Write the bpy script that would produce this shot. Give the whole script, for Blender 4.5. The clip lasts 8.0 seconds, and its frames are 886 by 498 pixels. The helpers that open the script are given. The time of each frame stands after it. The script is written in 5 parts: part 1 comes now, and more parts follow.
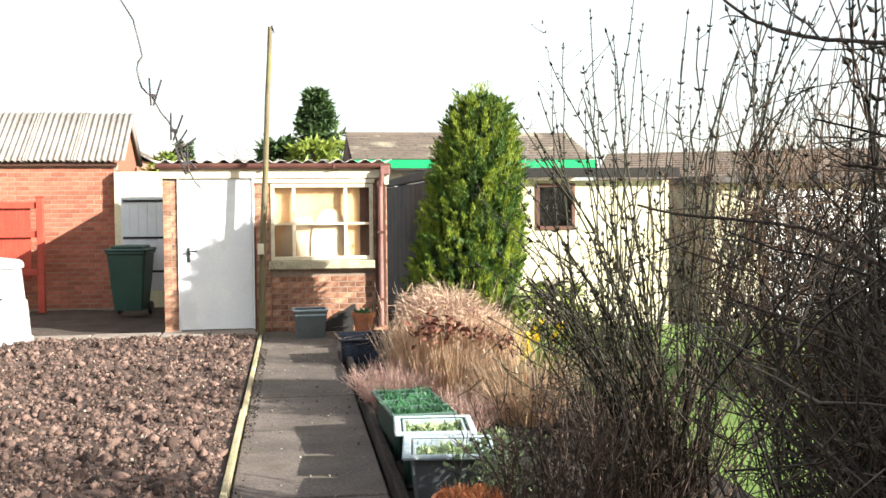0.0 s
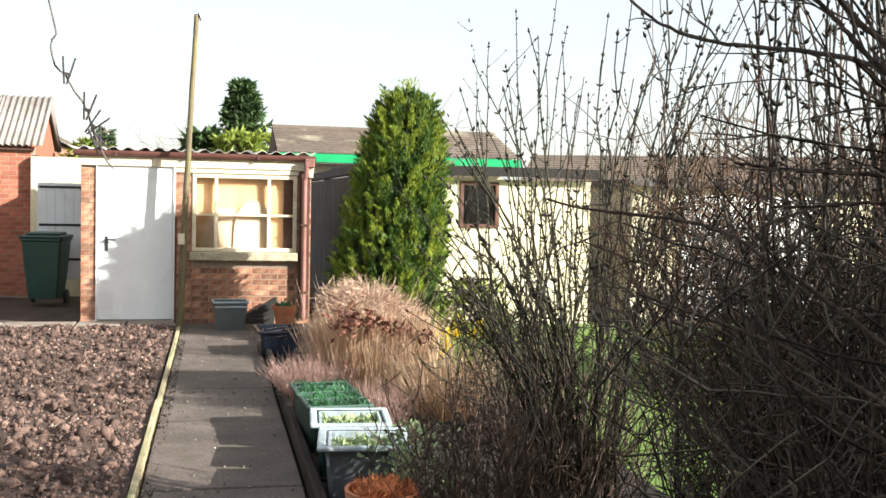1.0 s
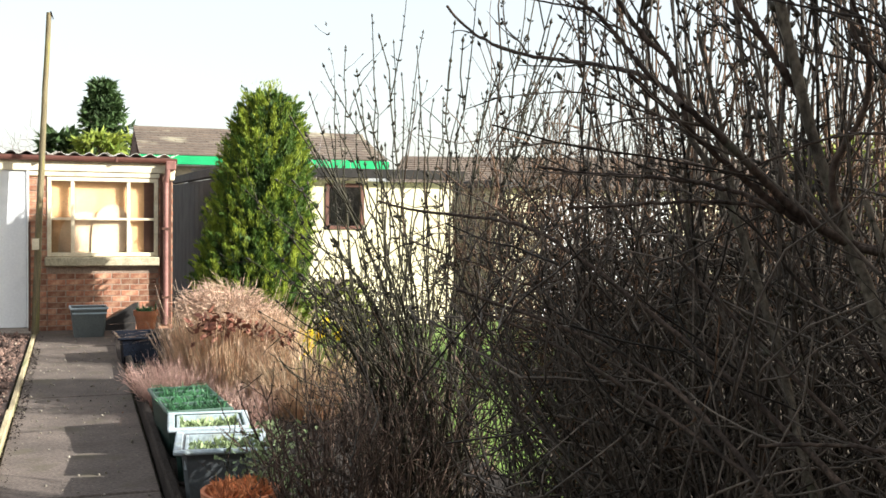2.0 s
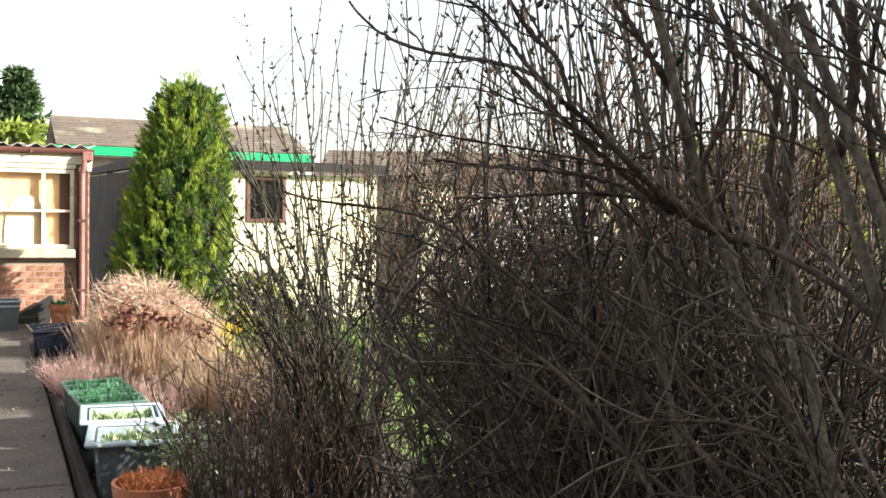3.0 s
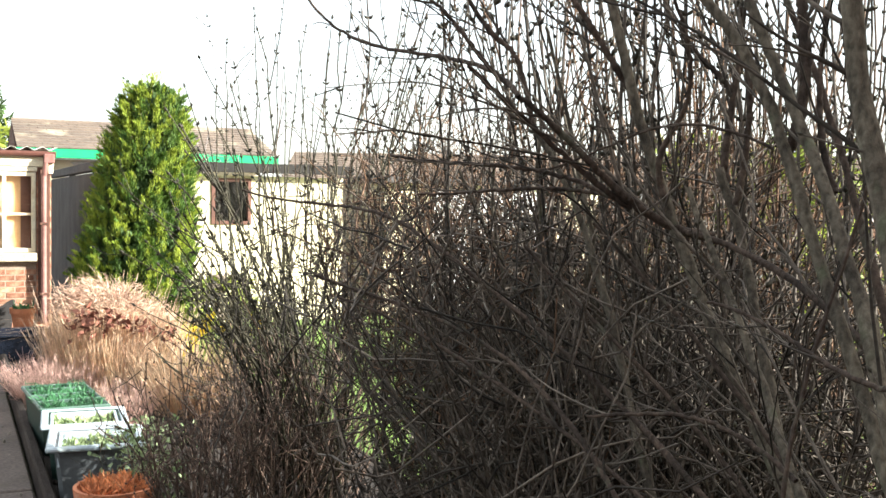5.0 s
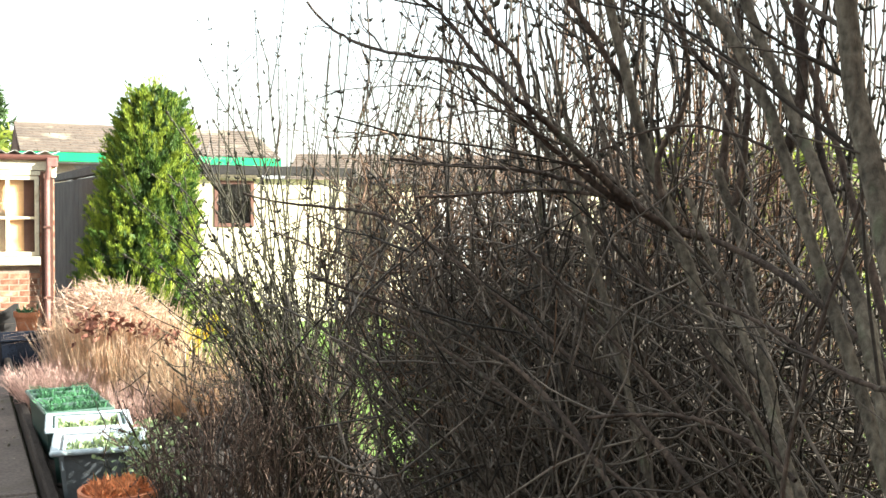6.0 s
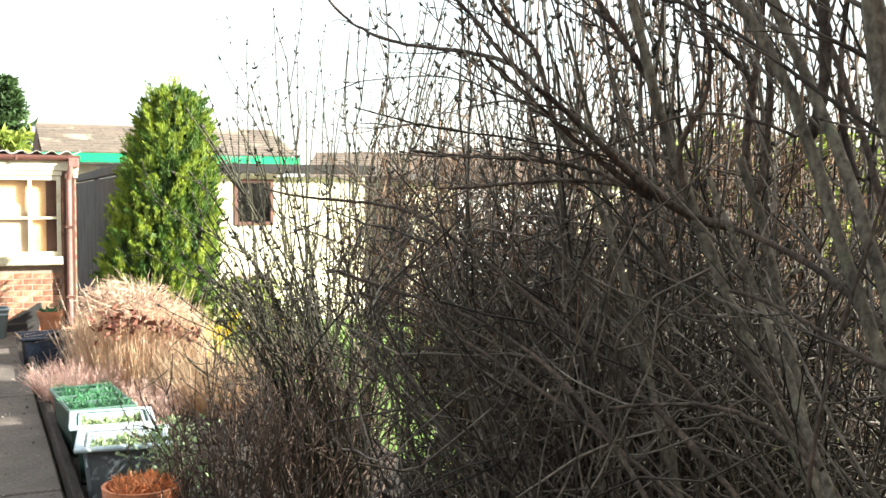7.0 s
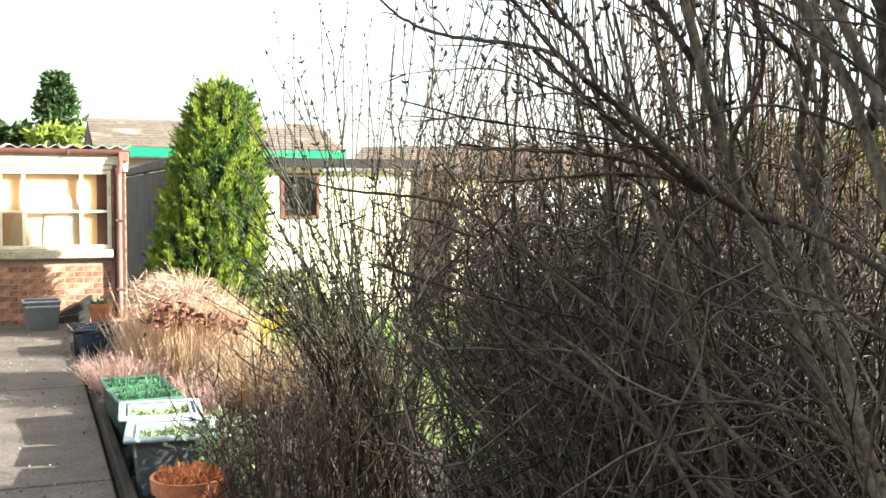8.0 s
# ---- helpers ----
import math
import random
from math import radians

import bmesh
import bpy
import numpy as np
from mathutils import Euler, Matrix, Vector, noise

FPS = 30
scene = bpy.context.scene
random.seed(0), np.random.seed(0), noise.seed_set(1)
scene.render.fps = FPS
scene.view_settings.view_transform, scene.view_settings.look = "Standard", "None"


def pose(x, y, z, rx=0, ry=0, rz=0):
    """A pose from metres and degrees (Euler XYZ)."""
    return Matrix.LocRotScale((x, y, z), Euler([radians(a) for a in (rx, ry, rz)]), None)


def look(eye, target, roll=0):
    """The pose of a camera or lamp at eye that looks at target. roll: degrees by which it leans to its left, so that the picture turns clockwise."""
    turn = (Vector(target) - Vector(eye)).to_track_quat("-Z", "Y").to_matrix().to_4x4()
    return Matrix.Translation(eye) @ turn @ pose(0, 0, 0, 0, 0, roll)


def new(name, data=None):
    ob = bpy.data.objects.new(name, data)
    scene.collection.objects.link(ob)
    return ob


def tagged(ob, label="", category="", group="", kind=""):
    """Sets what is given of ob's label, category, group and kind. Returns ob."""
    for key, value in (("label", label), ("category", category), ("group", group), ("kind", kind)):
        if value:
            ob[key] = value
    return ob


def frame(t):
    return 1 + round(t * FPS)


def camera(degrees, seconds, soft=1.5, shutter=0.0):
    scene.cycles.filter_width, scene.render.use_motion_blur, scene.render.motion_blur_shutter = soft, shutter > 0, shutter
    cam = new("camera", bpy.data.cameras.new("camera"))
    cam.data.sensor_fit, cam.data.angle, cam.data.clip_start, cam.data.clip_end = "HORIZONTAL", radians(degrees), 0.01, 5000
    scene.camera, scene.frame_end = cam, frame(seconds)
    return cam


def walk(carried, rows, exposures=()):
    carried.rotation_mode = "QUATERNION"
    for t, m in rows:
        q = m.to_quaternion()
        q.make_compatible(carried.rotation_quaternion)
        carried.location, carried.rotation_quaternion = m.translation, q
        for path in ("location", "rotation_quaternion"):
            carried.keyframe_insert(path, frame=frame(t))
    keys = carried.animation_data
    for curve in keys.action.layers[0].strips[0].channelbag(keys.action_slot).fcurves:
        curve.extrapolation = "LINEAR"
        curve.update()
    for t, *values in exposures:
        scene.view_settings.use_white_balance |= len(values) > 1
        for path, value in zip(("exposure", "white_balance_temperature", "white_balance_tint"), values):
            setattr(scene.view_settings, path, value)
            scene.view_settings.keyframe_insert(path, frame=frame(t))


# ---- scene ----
cam = camera(47.07, 8.0, soft=1.6)
PATH = [
    (0.0, look((-0.000, 0.000, 1.686), (1.486, 9.879, 1.242), -0.42)),
    (0.5, look((0.002, 0.005, 1.683), (1.410, 9.887, 1.075), -0.41)),
    (1.0, look((0.024, -0.048, 1.667), (2.227, 9.696, 1.204), 1.25)),
    (1.5, look((0.057, -0.106, 1.674), (3.021, 9.434, 1.221), 1.79)),
    (2.0, look((0.088, -0.182, 1.671), (3.487, 9.213, 1.243), 0.82)),
    (2.2, look((0.100, -0.205, 1.674), (3.602, 9.153, 1.271), 1.12)),
    (3.3, look((0.123, -0.278, 1.653), (4.302, 8.792, 1.140), 1.34)),
    (3.5, look((0.122, -0.270, 1.647), (4.300, 8.799, 1.100), 1.55)),
    (4.0, look((0.135, -0.265, 1.646), (4.390, 8.768, 1.101), 1.07)),
    (4.5, look((0.141, -0.268, 1.653), (4.477, 8.728, 1.141), 1.05)),
    (4.7, look((0.138, -0.273, 1.651), (4.484, 8.722, 1.188), 1.04)),
    (5.8, look((0.147, -0.281, 1.660), (4.509, 8.707, 1.225), 0.74)),
    (6.0, look((0.143, -0.285, 1.656), (4.466, 8.722, 1.219), 0.58)),
    (6.5, look((0.143, -0.276, 1.656), (4.429, 8.747, 1.196), 0.85)),
    (7.0, look((0.141, -0.281, 1.644), (4.292, 8.805, 1.183), 0.10)),
    (7.5, look((0.148, -0.279, 1.642), (4.044, 8.918, 1.153), 0.01)),
    (8.0, look((0.146, -0.266, 1.643), (3.889, 8.993, 1.124), 0.16)),
]
walk(cam, PATH, exposures=[(0.0, 1.72, 6500, 5), (0.5, 1.6, 6500, 6), (1.0, 1.5, 6500, 6), (2.0, 1.49, 6500, 6), (3.3, 1.92, 6500, 5), (4.5, 2.14, 6500, 6), (6.0, 2.42, 6500, 2), (8.0, 2.4, 6500, 1)])

# ---- light ----
SUN_EL, SUN_AZ = radians(25), radians(55)      # azimuth from straight behind the path towards its right-hand side
SUN_DIR = Vector((math.sin(SUN_AZ) * math.cos(SUN_EL), -math.cos(SUN_AZ) * math.cos(SUN_EL), math.sin(SUN_EL)))
sun = new("sun", bpy.data.lights.new("sun", "SUN"))
sun.data.energy, sun.data.angle, sun.data.color = 5.0, radians(0.55), (1.0, 0.975, 0.93)
sun.matrix_world = look(SUN_DIR * 60, (0, 0, 0))
world = bpy.data.worlds.new("sky")
scene.world = world
world.use_nodes = True
wn, wl = world.node_tree.nodes, world.node_tree.links
sky = wn.new("ShaderNodeTexSky")
sky.sky_type, sky.sun_disc, sky.sun_elevation = "NISHITA", False, SUN_EL
sky.sun_rotation = math.pi - SUN_AZ
sky.air_density, sky.dust_density, sky.ozone_density = 1.0, 2.0, 0.8
wn["Background"].inputs["Strength"].default_value = 0.1
haze = wn.new("ShaderNodeMix")          # thin bright high cloud over the whole sky
haze.data_type = "RGBA"
haze.inputs[0].default_value, haze.inputs[7].default_value = 0.66, (3.95, 3.96, 3.96, 1.0)
wl.new(sky.outputs["Color"], haze.inputs[6])
wl.new(haze.outputs[2], wn["Background"].inputs["Color"])


# ---- materials ----
def mat(name, col, col2=None, rough=0.8, scale=6.0, fine=70.0, grain=0.35, bump=0.25, metal=0.0, spec=0.3,
        island=0.0, each=0.0, stretch=(1, 1, 1), stain=None, stain_scale=1.5, stain_cut=0.55, through_light=0.0):
    """A surface of two colours mixed by broad noise, with fine grain, relief, optional stains and piece-to-piece change."""
    m = bpy.data.materials.new(name)
    m.use_nodes = True
    n, l = m.node_tree.nodes, m.node_tree.links
    b = n["Principled BSDF"]
    col2 = col2 or tuple(c * 0.62 for c in col)
    tc, mp = n.new("ShaderNodeTexCoord"), n.new("ShaderNodeMapping")
    mp.inputs["Scale"].default_value = stretch
    l.new(tc.outputs["Object"], mp.inputs["Vector"])

    def tex(s, detail):
        t = n.new("ShaderNodeTexNoise")
        t.inputs["Scale"].default_value, t.inputs["Detail"].default_value = s, detail
        l.new(mp.outputs["Vector"], t.inputs["Vector"])
        return t

    def mix(a, c, fac, mode="MIX"):
        x = n.new("ShaderNodeMix")
        x.data_type, x.blend_type = "RGBA", mode
        for sock, val in ((x.inputs[6], a), (x.inputs[7], c), (x.inputs[0], fac)):
            if isinstance(val, (tuple, float, int)):
                sock.default_value = (*val, 1.0) if isinstance(val, tuple) else val
            else:
                l.new(val, sock)
        return x.outputs[2]

    def remap(sock, lo, hi, a, c):
        r = n.new("ShaderNodeMapRange")
        r.inputs[1].default_value, r.inputs[2].default_value = lo, hi
        r.inputs[3].default_value, r.inputs[4].default_value = a, c
        l.new(sock, r.inputs[0])
        return r.outputs[0]

    broad, small = tex(scale, 4), tex(fine, 3)
    c = mix(col, col2, remap(broad.outputs["Fac"], 0.35, 0.68, 0.0, 1.0))
    g = remap(small.outputs["Fac"], 0.3, 0.7, 1.0 - grain, 1.0 + grain)
    cg = n.new("ShaderNodeCombineColor")
    for i in range(3):
        l.new(g, cg.inputs[i])
    c = mix(c, cg.outputs[0], 1.0, "MULTIPLY")
    if stain:
        st = tex(stain_scale, 5)
        c = mix(c, stain, remap(st.outputs["Fac"], stain_cut, stain_cut + 0.12, 0.0, 0.85))
    for amount, kind in ((island, "ShaderNodeNewGeometry"), (each, "ShaderNodeObjectInfo")):
        if amount:
            q = n.new(kind)
            v = remap(q.outputs["Random Per Island" if island and kind.endswith("Geometry") else "Random"], 0, 1, 1 - amount, 1 + amount)
            cc = n.new("ShaderNodeCombineColor")
            for i in range(3):
                l.new(v, cc.inputs[i])
            c = mix(c, cc.outputs[0], 1.0, "MULTIPLY")
    l.new(c, b.inputs["Base Color"])
    b.inputs["Roughness"].default_value, b.inputs["Metallic"].default_value = rough, metal
    b.inputs["Specular IOR Level"].default_value = spec
    if bump:
        bp = n.new("ShaderNodeBump")
        bp.inputs["Strength"].default_value, bp.inputs["Distance"].default_value = bump, 0.01
        l.new(small.outputs["Fac"], bp.inputs["Height"])
        l.new(bp.outputs["Normal"], b.inputs["Normal"])
    if through_light:
        tr, ms = n.new("ShaderNodeBsdfTranslucent"), n.new("ShaderNodeMixShader")
        l.new(c, tr.inputs["Color"])
        ms.inputs[0].default_value = through_light
        l.new(b.outputs[0], ms.inputs[1])
        l.new(tr.outputs[0], ms.inputs[2])
        l.new(ms.outputs[0], n["Material Output"].inputs["Surface"])
    return m


M = dict(
    # sheet beneath the clods, darkened to give shade in the gaps between them
    soil=mat("soil", (0.0800, 0.0520, 0.0420), (0.0360, 0.0240, 0.0205), 0.95, 3, 60, 0.45, 0.6, stain=(0.21, 0.13, 0.1), stain_scale=9),
    clod=mat("clod", (0.150, 0.094, 0.074), (0.078, 0.049, 0.040), 0.95, 7, 90, 0.45, 0.6, island=0.7),
    fleck=mat("pale_fleck", (0.42, 0.35, 0.27), (0.26, 0.2, 0.15), 0.9, 6, 60, 0.3, 0.2, island=0.5),
    box_blue=mat("box_blue", (0.0060, 0.0080, 0.0130), (0.0090, 0.0110, 0.0170), 0.25, 4, 60, 0.2, 0.05, spec=0.35),
    plume=mat("grass_plume", (0.5800, 0.4200, 0.3100), (0.4000, 0.2600, 0.1950), 0.8, 4, 40, 0.3, 0.0, island=0.45, through_light=0.25),
    ground=mat("ground", (0.10, 0.085, 0.06), (0.06, 0.075, 0.03), 0.95, 0.7, 30, 0.4, 0.4),
    # earth taken near black to carry the shade by the timber and shrubs
    border=mat("border_soil_shaded", (0.026, 0.019, 0.015), (0.015, 0.011, 0.010), 0.95, 4, 50, 0.45, 0.6),
    yard=mat("yard_earth", (0.080, 0.058, 0.046), (0.047, 0.036, 0.028), 0.95, 3, 40, 0.4, 0.5),
    lawn=mat("lawn", (0.12, 0.18, 0.04), (0.085, 0.135, 0.03), 0.9, 2, 80, 0.4, 0.4),
    grass=mat("grass_blade", (0.150, 0.230, 0.045), (0.105, 0.170, 0.036), 0.6, 3, 40, 0.3, 0.0, island=0.35, through_light=0.3),
    concrete=mat("concrete", (0.132, 0.103, 0.088), (0.080, 0.063, 0.054), 0.9, 2.2, 45, 0.3, 0.35, stain=(0.085, 0.07, 0.05), stain_scale=3.2),
    slab=mat("slab", (0.270, 0.225, 0.188), (0.188, 0.150, 0.124), 0.9, 3, 45, 0.3, 0.3),
    crumb=mat("crumb", (0.24, 0.21, 0.17), (0.14, 0.12, 0.095), 0.9, 8, 60, 0.3, 0.2, island=0.4),
    board=mat("edging_wood", (0.42, 0.35, 0.22), (0.28, 0.22, 0.13), 0.85, 3, 50, 0.3, 0.3, stretch=(6, 0.6, 6), stain=(0.19, 0.2, 0.09)),
    timber=mat("dark_timber", (0.052, 0.043, 0.038), (0.026, 0.021, 0.019), 0.95, 3, 40, 0.4, 0.4, stretch=(5, 0.7, 5), spec=0.05),
    mortar=mat("mortar", (0.33, 0.24, 0.18), (0.23, 0.165, 0.125), 0.95, 5, 80, 0.25, 0.4),
    brick=mat("brick", (0.36, 0.155, 0.09), (0.24, 0.098, 0.062), 0.9, 6, 90, 0.3, 0.5, each=0.42, stain=(0.46, 0.27, 0.17), stain_scale=5),
    brick_hut=mat("brick_hut", (0.414, 0.150, 0.092), (0.326, 0.114, 0.070), 0.9, 9, 90, 0.25, 0.5, each=0.25, island=0.2),
    white=mat("white_paint", (0.80, 0.80, 0.79), (0.74, 0.74, 0.75), 0.45, 3, 40, 0.05, 0.06, stain=(0.66, 0.66, 0.66), stain_scale=2.2),
    cream=mat("cream_paint", (0.72, 0.64, 0.48), (0.6, 0.5, 0.35), 0.6, 6, 60, 0.15, 0.2, stain=(0.45, 0.34, 0.2), stain_scale=8, stain_cut=0.6),
    curtain=mat("window_board", (0.52, 0.31, 0.16), (0.42, 0.23, 0.11), 0.8, 2.5, 30, 0.15, 0.1),
    paper=mat("pale_card", (0.4800, 0.3450, 0.2350), (0.4000, 0.2800, 0.1850), 0.8, 3, 30, 0.1, 0.1),
    sill=mat("stone_sill", (0.47, 0.40, 0.28), (0.33, 0.29, 0.2), 0.9, 7, 60, 0.25, 0.4),
    brown=mat("brown_gutter", (0.150, 0.062, 0.048), (0.105, 0.045, 0.036), 0.4, 4, 40, 0.15, 0.1, spec=0.5),
    pipe=mat("downpipe_plastic", (0.27, 0.13, 0.11), (0.2, 0.09, 0.075), 0.45, 4, 40, 0.2, 0.1, spec=0.5),
    stained=mat("stained_wood", (0.10, 0.045, 0.03), (0.06, 0.028, 0.02), 0.7, 5, 50, 0.3, 0.3, stretch=(6, 6, 0.6)),
    asbestos=mat("corrugated_sheet", (0.56, 0.53, 0.49), (0.44, 0.41, 0.37), 0.92, 3, 50, 0.2, 0.3, stain=(0.28, 0.27, 0.2), stain_scale=4),
    old_sheet=mat("weathered_sheet", (0.30, 0.262, 0.235), (0.21, 0.182, 0.165), 0.95, 2.5, 50, 0.25, 0.3, stain=(0.20, 0.185, 0.15), stain_scale=3, stain_cut=0.56),
    red=mat("red_paint", (0.46, 0.075, 0.045), (0.36, 0.055, 0.035), 0.55, 4, 50, 0.15, 0.15),
    plastic_white=mat("white_plastic", (0.37, 0.365, 0.36), (0.31, 0.305, 0.305), 0.5, 3, 60, 0.06, 0.08),
    bin_green=mat("bin_green", (0.030, 0.075, 0.055), (0.022, 0.055, 0.042), 0.45, 3, 60, 0.12, 0.1, spec=0.5),
    black=mat("black_plastic", (0.020, 0.020, 0.022), (0.03, 0.03, 0.032), 0.4, 3, 60, 0.2, 0.1, spec=0.5),
    iron=mat("black_iron", (0.02, 0.02, 0.021), (0.04, 0.032, 0.03), 0.5, 8, 60, 0.3, 0.2, metal=0.4),
    pole=mat("pole_wood", (0.195, 0.156, 0.085), (0.111, 0.091, 0.055), 0.85, 4, 60, 0.35, 0.4, stretch=(8, 8, 0.8), stain=(0.23, 0.22, 0.06), stain_scale=2.5),
    terracotta=mat("terracotta", (0.50, 0.19, 0.095), (0.4, 0.14, 0.07), 0.85, 6, 70, 0.2, 0.25, stain=(0.5, 0.36, 0.27), stain_scale=5, stain_cut=0.62),
    tub=mat("tub_grey", (0.105, 0.115, 0.112), (0.080, 0.088, 0.086), 0.6, 4, 60, 0.15, 0.1),
    crate=mat("crate_green", (0.014, 0.034, 0.026), (0.010, 0.024, 0.020), 0.55, 4, 60, 0.15, 0.1, spec=0.2),
    crate_edge=mat("crate_edge", (0.075, 0.125, 0.098), (0.048, 0.085, 0.066), 0.5, 6, 60, 0.15, 0.1),
    crate_rim=mat("crate_rim", (0.385, 0.440, 0.475), (0.290, 0.345, 0.370), 0.45, 6, 60, 0.15, 0.1, stain=(0.3, 0.33, 0.3), stain_scale=9),
    crate_grey=mat("crate_grey", (0.100, 0.108, 0.115), (0.077, 0.085, 0.089), 0.5, 4, 60, 0.12, 0.1),
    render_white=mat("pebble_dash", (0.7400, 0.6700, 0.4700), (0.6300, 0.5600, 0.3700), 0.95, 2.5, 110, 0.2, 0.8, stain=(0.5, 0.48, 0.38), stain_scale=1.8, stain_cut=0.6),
    # concrete grey, darkened further for the shade beside the conifer
    panel=mat("concrete_panel_shaded", (0.102, 0.094, 0.092), (0.072, 0.067, 0.066), 0.95, 2, 80, 0.15, 0.4),
    tile=mat("roof_tile", (0.138, 0.105, 0.083), (0.099, 0.077, 0.063), 0.9, 2, 30, 0.25, 0.3, island=0.12, stain=(0.3, 0.27, 0.2), stain_scale=1.2),
    tile_red=mat("roof_tile_red", (0.16, 0.12, 0.095), (0.115, 0.088, 0.07), 0.9, 1.2, 20, 0.25, 0.3, island=0.15),
    green=mat("green_paint", (0.012, 0.33, 0.115), (0.01, 0.27, 0.095), 0.5, 2, 30, 0.08, 0.05),
    house=mat("house_wall", (0.62, 0.56, 0.44), (0.52, 0.45, 0.34), 0.9, 1.5, 40, 0.12, 0.2),
    house_brick=mat("house_brick", (0.38, 0.2, 0.13), (0.3, 0.15, 0.1), 0.9, 3, 40, 0.2, 0.2),
    frame_brown=mat("frame_brown", (0.135, 0.062, 0.045), (0.09, 0.042, 0.032), 0.6, 5, 40, 0.2, 0.15),
    # near-black standing for unlit interiors; also on the shed-foot sheet and eaves board
    dark=mat("dark_inside", (0.03, 0.026, 0.024), (0.02, 0.018, 0.017), 0.9, 3, 30, 0.2, 0.0),
    conifer=mat("conifer_spray", (0.3000, 0.3500, 0.0420), (0.1100, 0.1750, 0.0230), 0.6, 8.0, 25, 0.2, 0.0, island=0.25, stretch=(1, 1, 0.3), through_light=0.3),
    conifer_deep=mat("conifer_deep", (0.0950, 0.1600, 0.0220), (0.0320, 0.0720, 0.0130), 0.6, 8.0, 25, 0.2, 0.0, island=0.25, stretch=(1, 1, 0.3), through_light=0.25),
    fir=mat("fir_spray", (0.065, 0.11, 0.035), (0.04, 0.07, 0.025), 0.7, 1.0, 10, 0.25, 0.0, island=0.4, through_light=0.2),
    leaf_yellow=mat("leaf_yellow", (0.300, 0.338, 0.062), (0.163, 0.237, 0.050), 0.55, 2, 25, 0.25, 0.0, island=0.4, through_light=0.35),
    leaf_green=mat("leaf_green", (0.066, 0.190, 0.085), (0.040, 0.110, 0.050), 0.5, 4, 40, 0.25, 0.0, island=0.4, through_light=0.3),
    leaf_pale=mat("leaf_pale", (0.360, 0.430, 0.225), (0.170, 0.245, 0.110), 0.5, 4, 40, 0.25, 0.0, island=0.4, through_light=0.3),
    bark=mat("bark", (0.15, 0.12, 0.09), (0.10, 0.078, 0.058), 0.9, 8, 120, 0.3, 0.4, stretch=(1, 1, 0.3)),
    stem=mat("stem_bark", (0.140, 0.120, 0.092), (0.054, 0.046, 0.037), 0.88, 15, 110, 0.5, 0.6, stretch=(1, 1, 0.55), stain=(0.11, 0.118, 0.076), stain_scale=24, stain_cut=0.6, spec=0.15),
    stem_dark=mat("stem_dark", (0.075, 0.054, 0.042), (0.032, 0.024, 0.020), 0.85, 15, 110, 0.5, 0.6, stretch=(1, 1, 0.55), stain=(0.10, 0.10, 0.075), stain_scale=24, stain_cut=0.62, spec=0.15),
    twig=mat("twig_bark", (0.120, 0.100, 0.083), (0.046, 0.039, 0.033), 0.75, 14, 90, 0.3, 0.0, island=0.8, spec=0.12),
    twig_red=mat("twig_red", (0.155, 0.09, 0.055), (0.085, 0.052, 0.034), 0.8, 4, 60, 0.3, 0.0, island=0.65),
    twig_brown=mat("twig_brown", (0.128, 0.084, 0.063), (0.068, 0.045, 0.036), 0.8, 4, 60, 0.3, 0.0, island=0.6),
    twig_olive=mat("twig_olive", (0.042, 0.036, 0.020), (0.022, 0.019, 0.011), 0.75, 5, 60, 0.3, 0.0, island=0.4),
    bud=mat("bud", (0.036, 0.030, 0.018), (0.022, 0.018, 0.012), 0.6, 20, 90, 0.3, 0.0, island=0.4),
    straw=mat("straw", (0.7000, 0.5200, 0.3500), (0.5200, 0.3500, 0.2400), 0.75, 3, 40, 0.25, 0.0, island=0.4, through_light=0.45),
    straw_dark=mat("dead_leaf", (0.17, 0.062, 0.04), (0.11, 0.042, 0.028), 0.8, 6, 40, 0.3, 0.0, island=0.35),
    leaf_dry=mat("dry_leaf", (0.700, 0.294, 0.126), (0.448, 0.168, 0.077), 0.7, 6, 40, 0.3, 0.0, island=0.4, through_light=0.2),
    heather=mat("heather", (0.560, 0.380, 0.320), (0.400, 0.240, 0.205), 0.85, 5, 50, 0.3, 0.0, island=0.4),
    petal=mat("petal_yellow", (0.75, 0.58, 0.03), (0.7, 0.5, 0.02), 0.5, 6, 40, 0.1, 0.0, island=0.15, through_light=0.3),
    rope=mat("rope", (0.17, 0.15, 0.13), (0.1, 0.09, 0.08), 0.9, 20, 200, 0.3, 0.3),
    peg=mat("peg_plastic", (0.045, 0.042, 0.075), (0.07, 0.055, 0.035), 0.5, 20, 90, 0.2, 0.0, each=0.5),
    far_twig=mat("far_twig", (0.24, 0.21, 0.20), (0.2, 0.17, 0.165), 0.9, 3, 20, 0.2, 0.0, island=0.2),
)


def glass(name, tint, rough=0.03):
    m = bpy.data.materials.new(name)
    m.use_nodes = True
    b = m.node_tree.nodes["Principled BSDF"]
    b.inputs["Base Color"].default_value = (*tint, 1)
    b.inputs["Transmission Weight"].default_value, b.inputs["Roughness"].default_value, b.inputs["IOR"].default_value = 1.0, rough, 1.35
    return m


M["glass"] = glass("window_glass", (0.93, 0.95, 0.94))

# ---- building helpers ----
rng = np.random.RandomState(7)


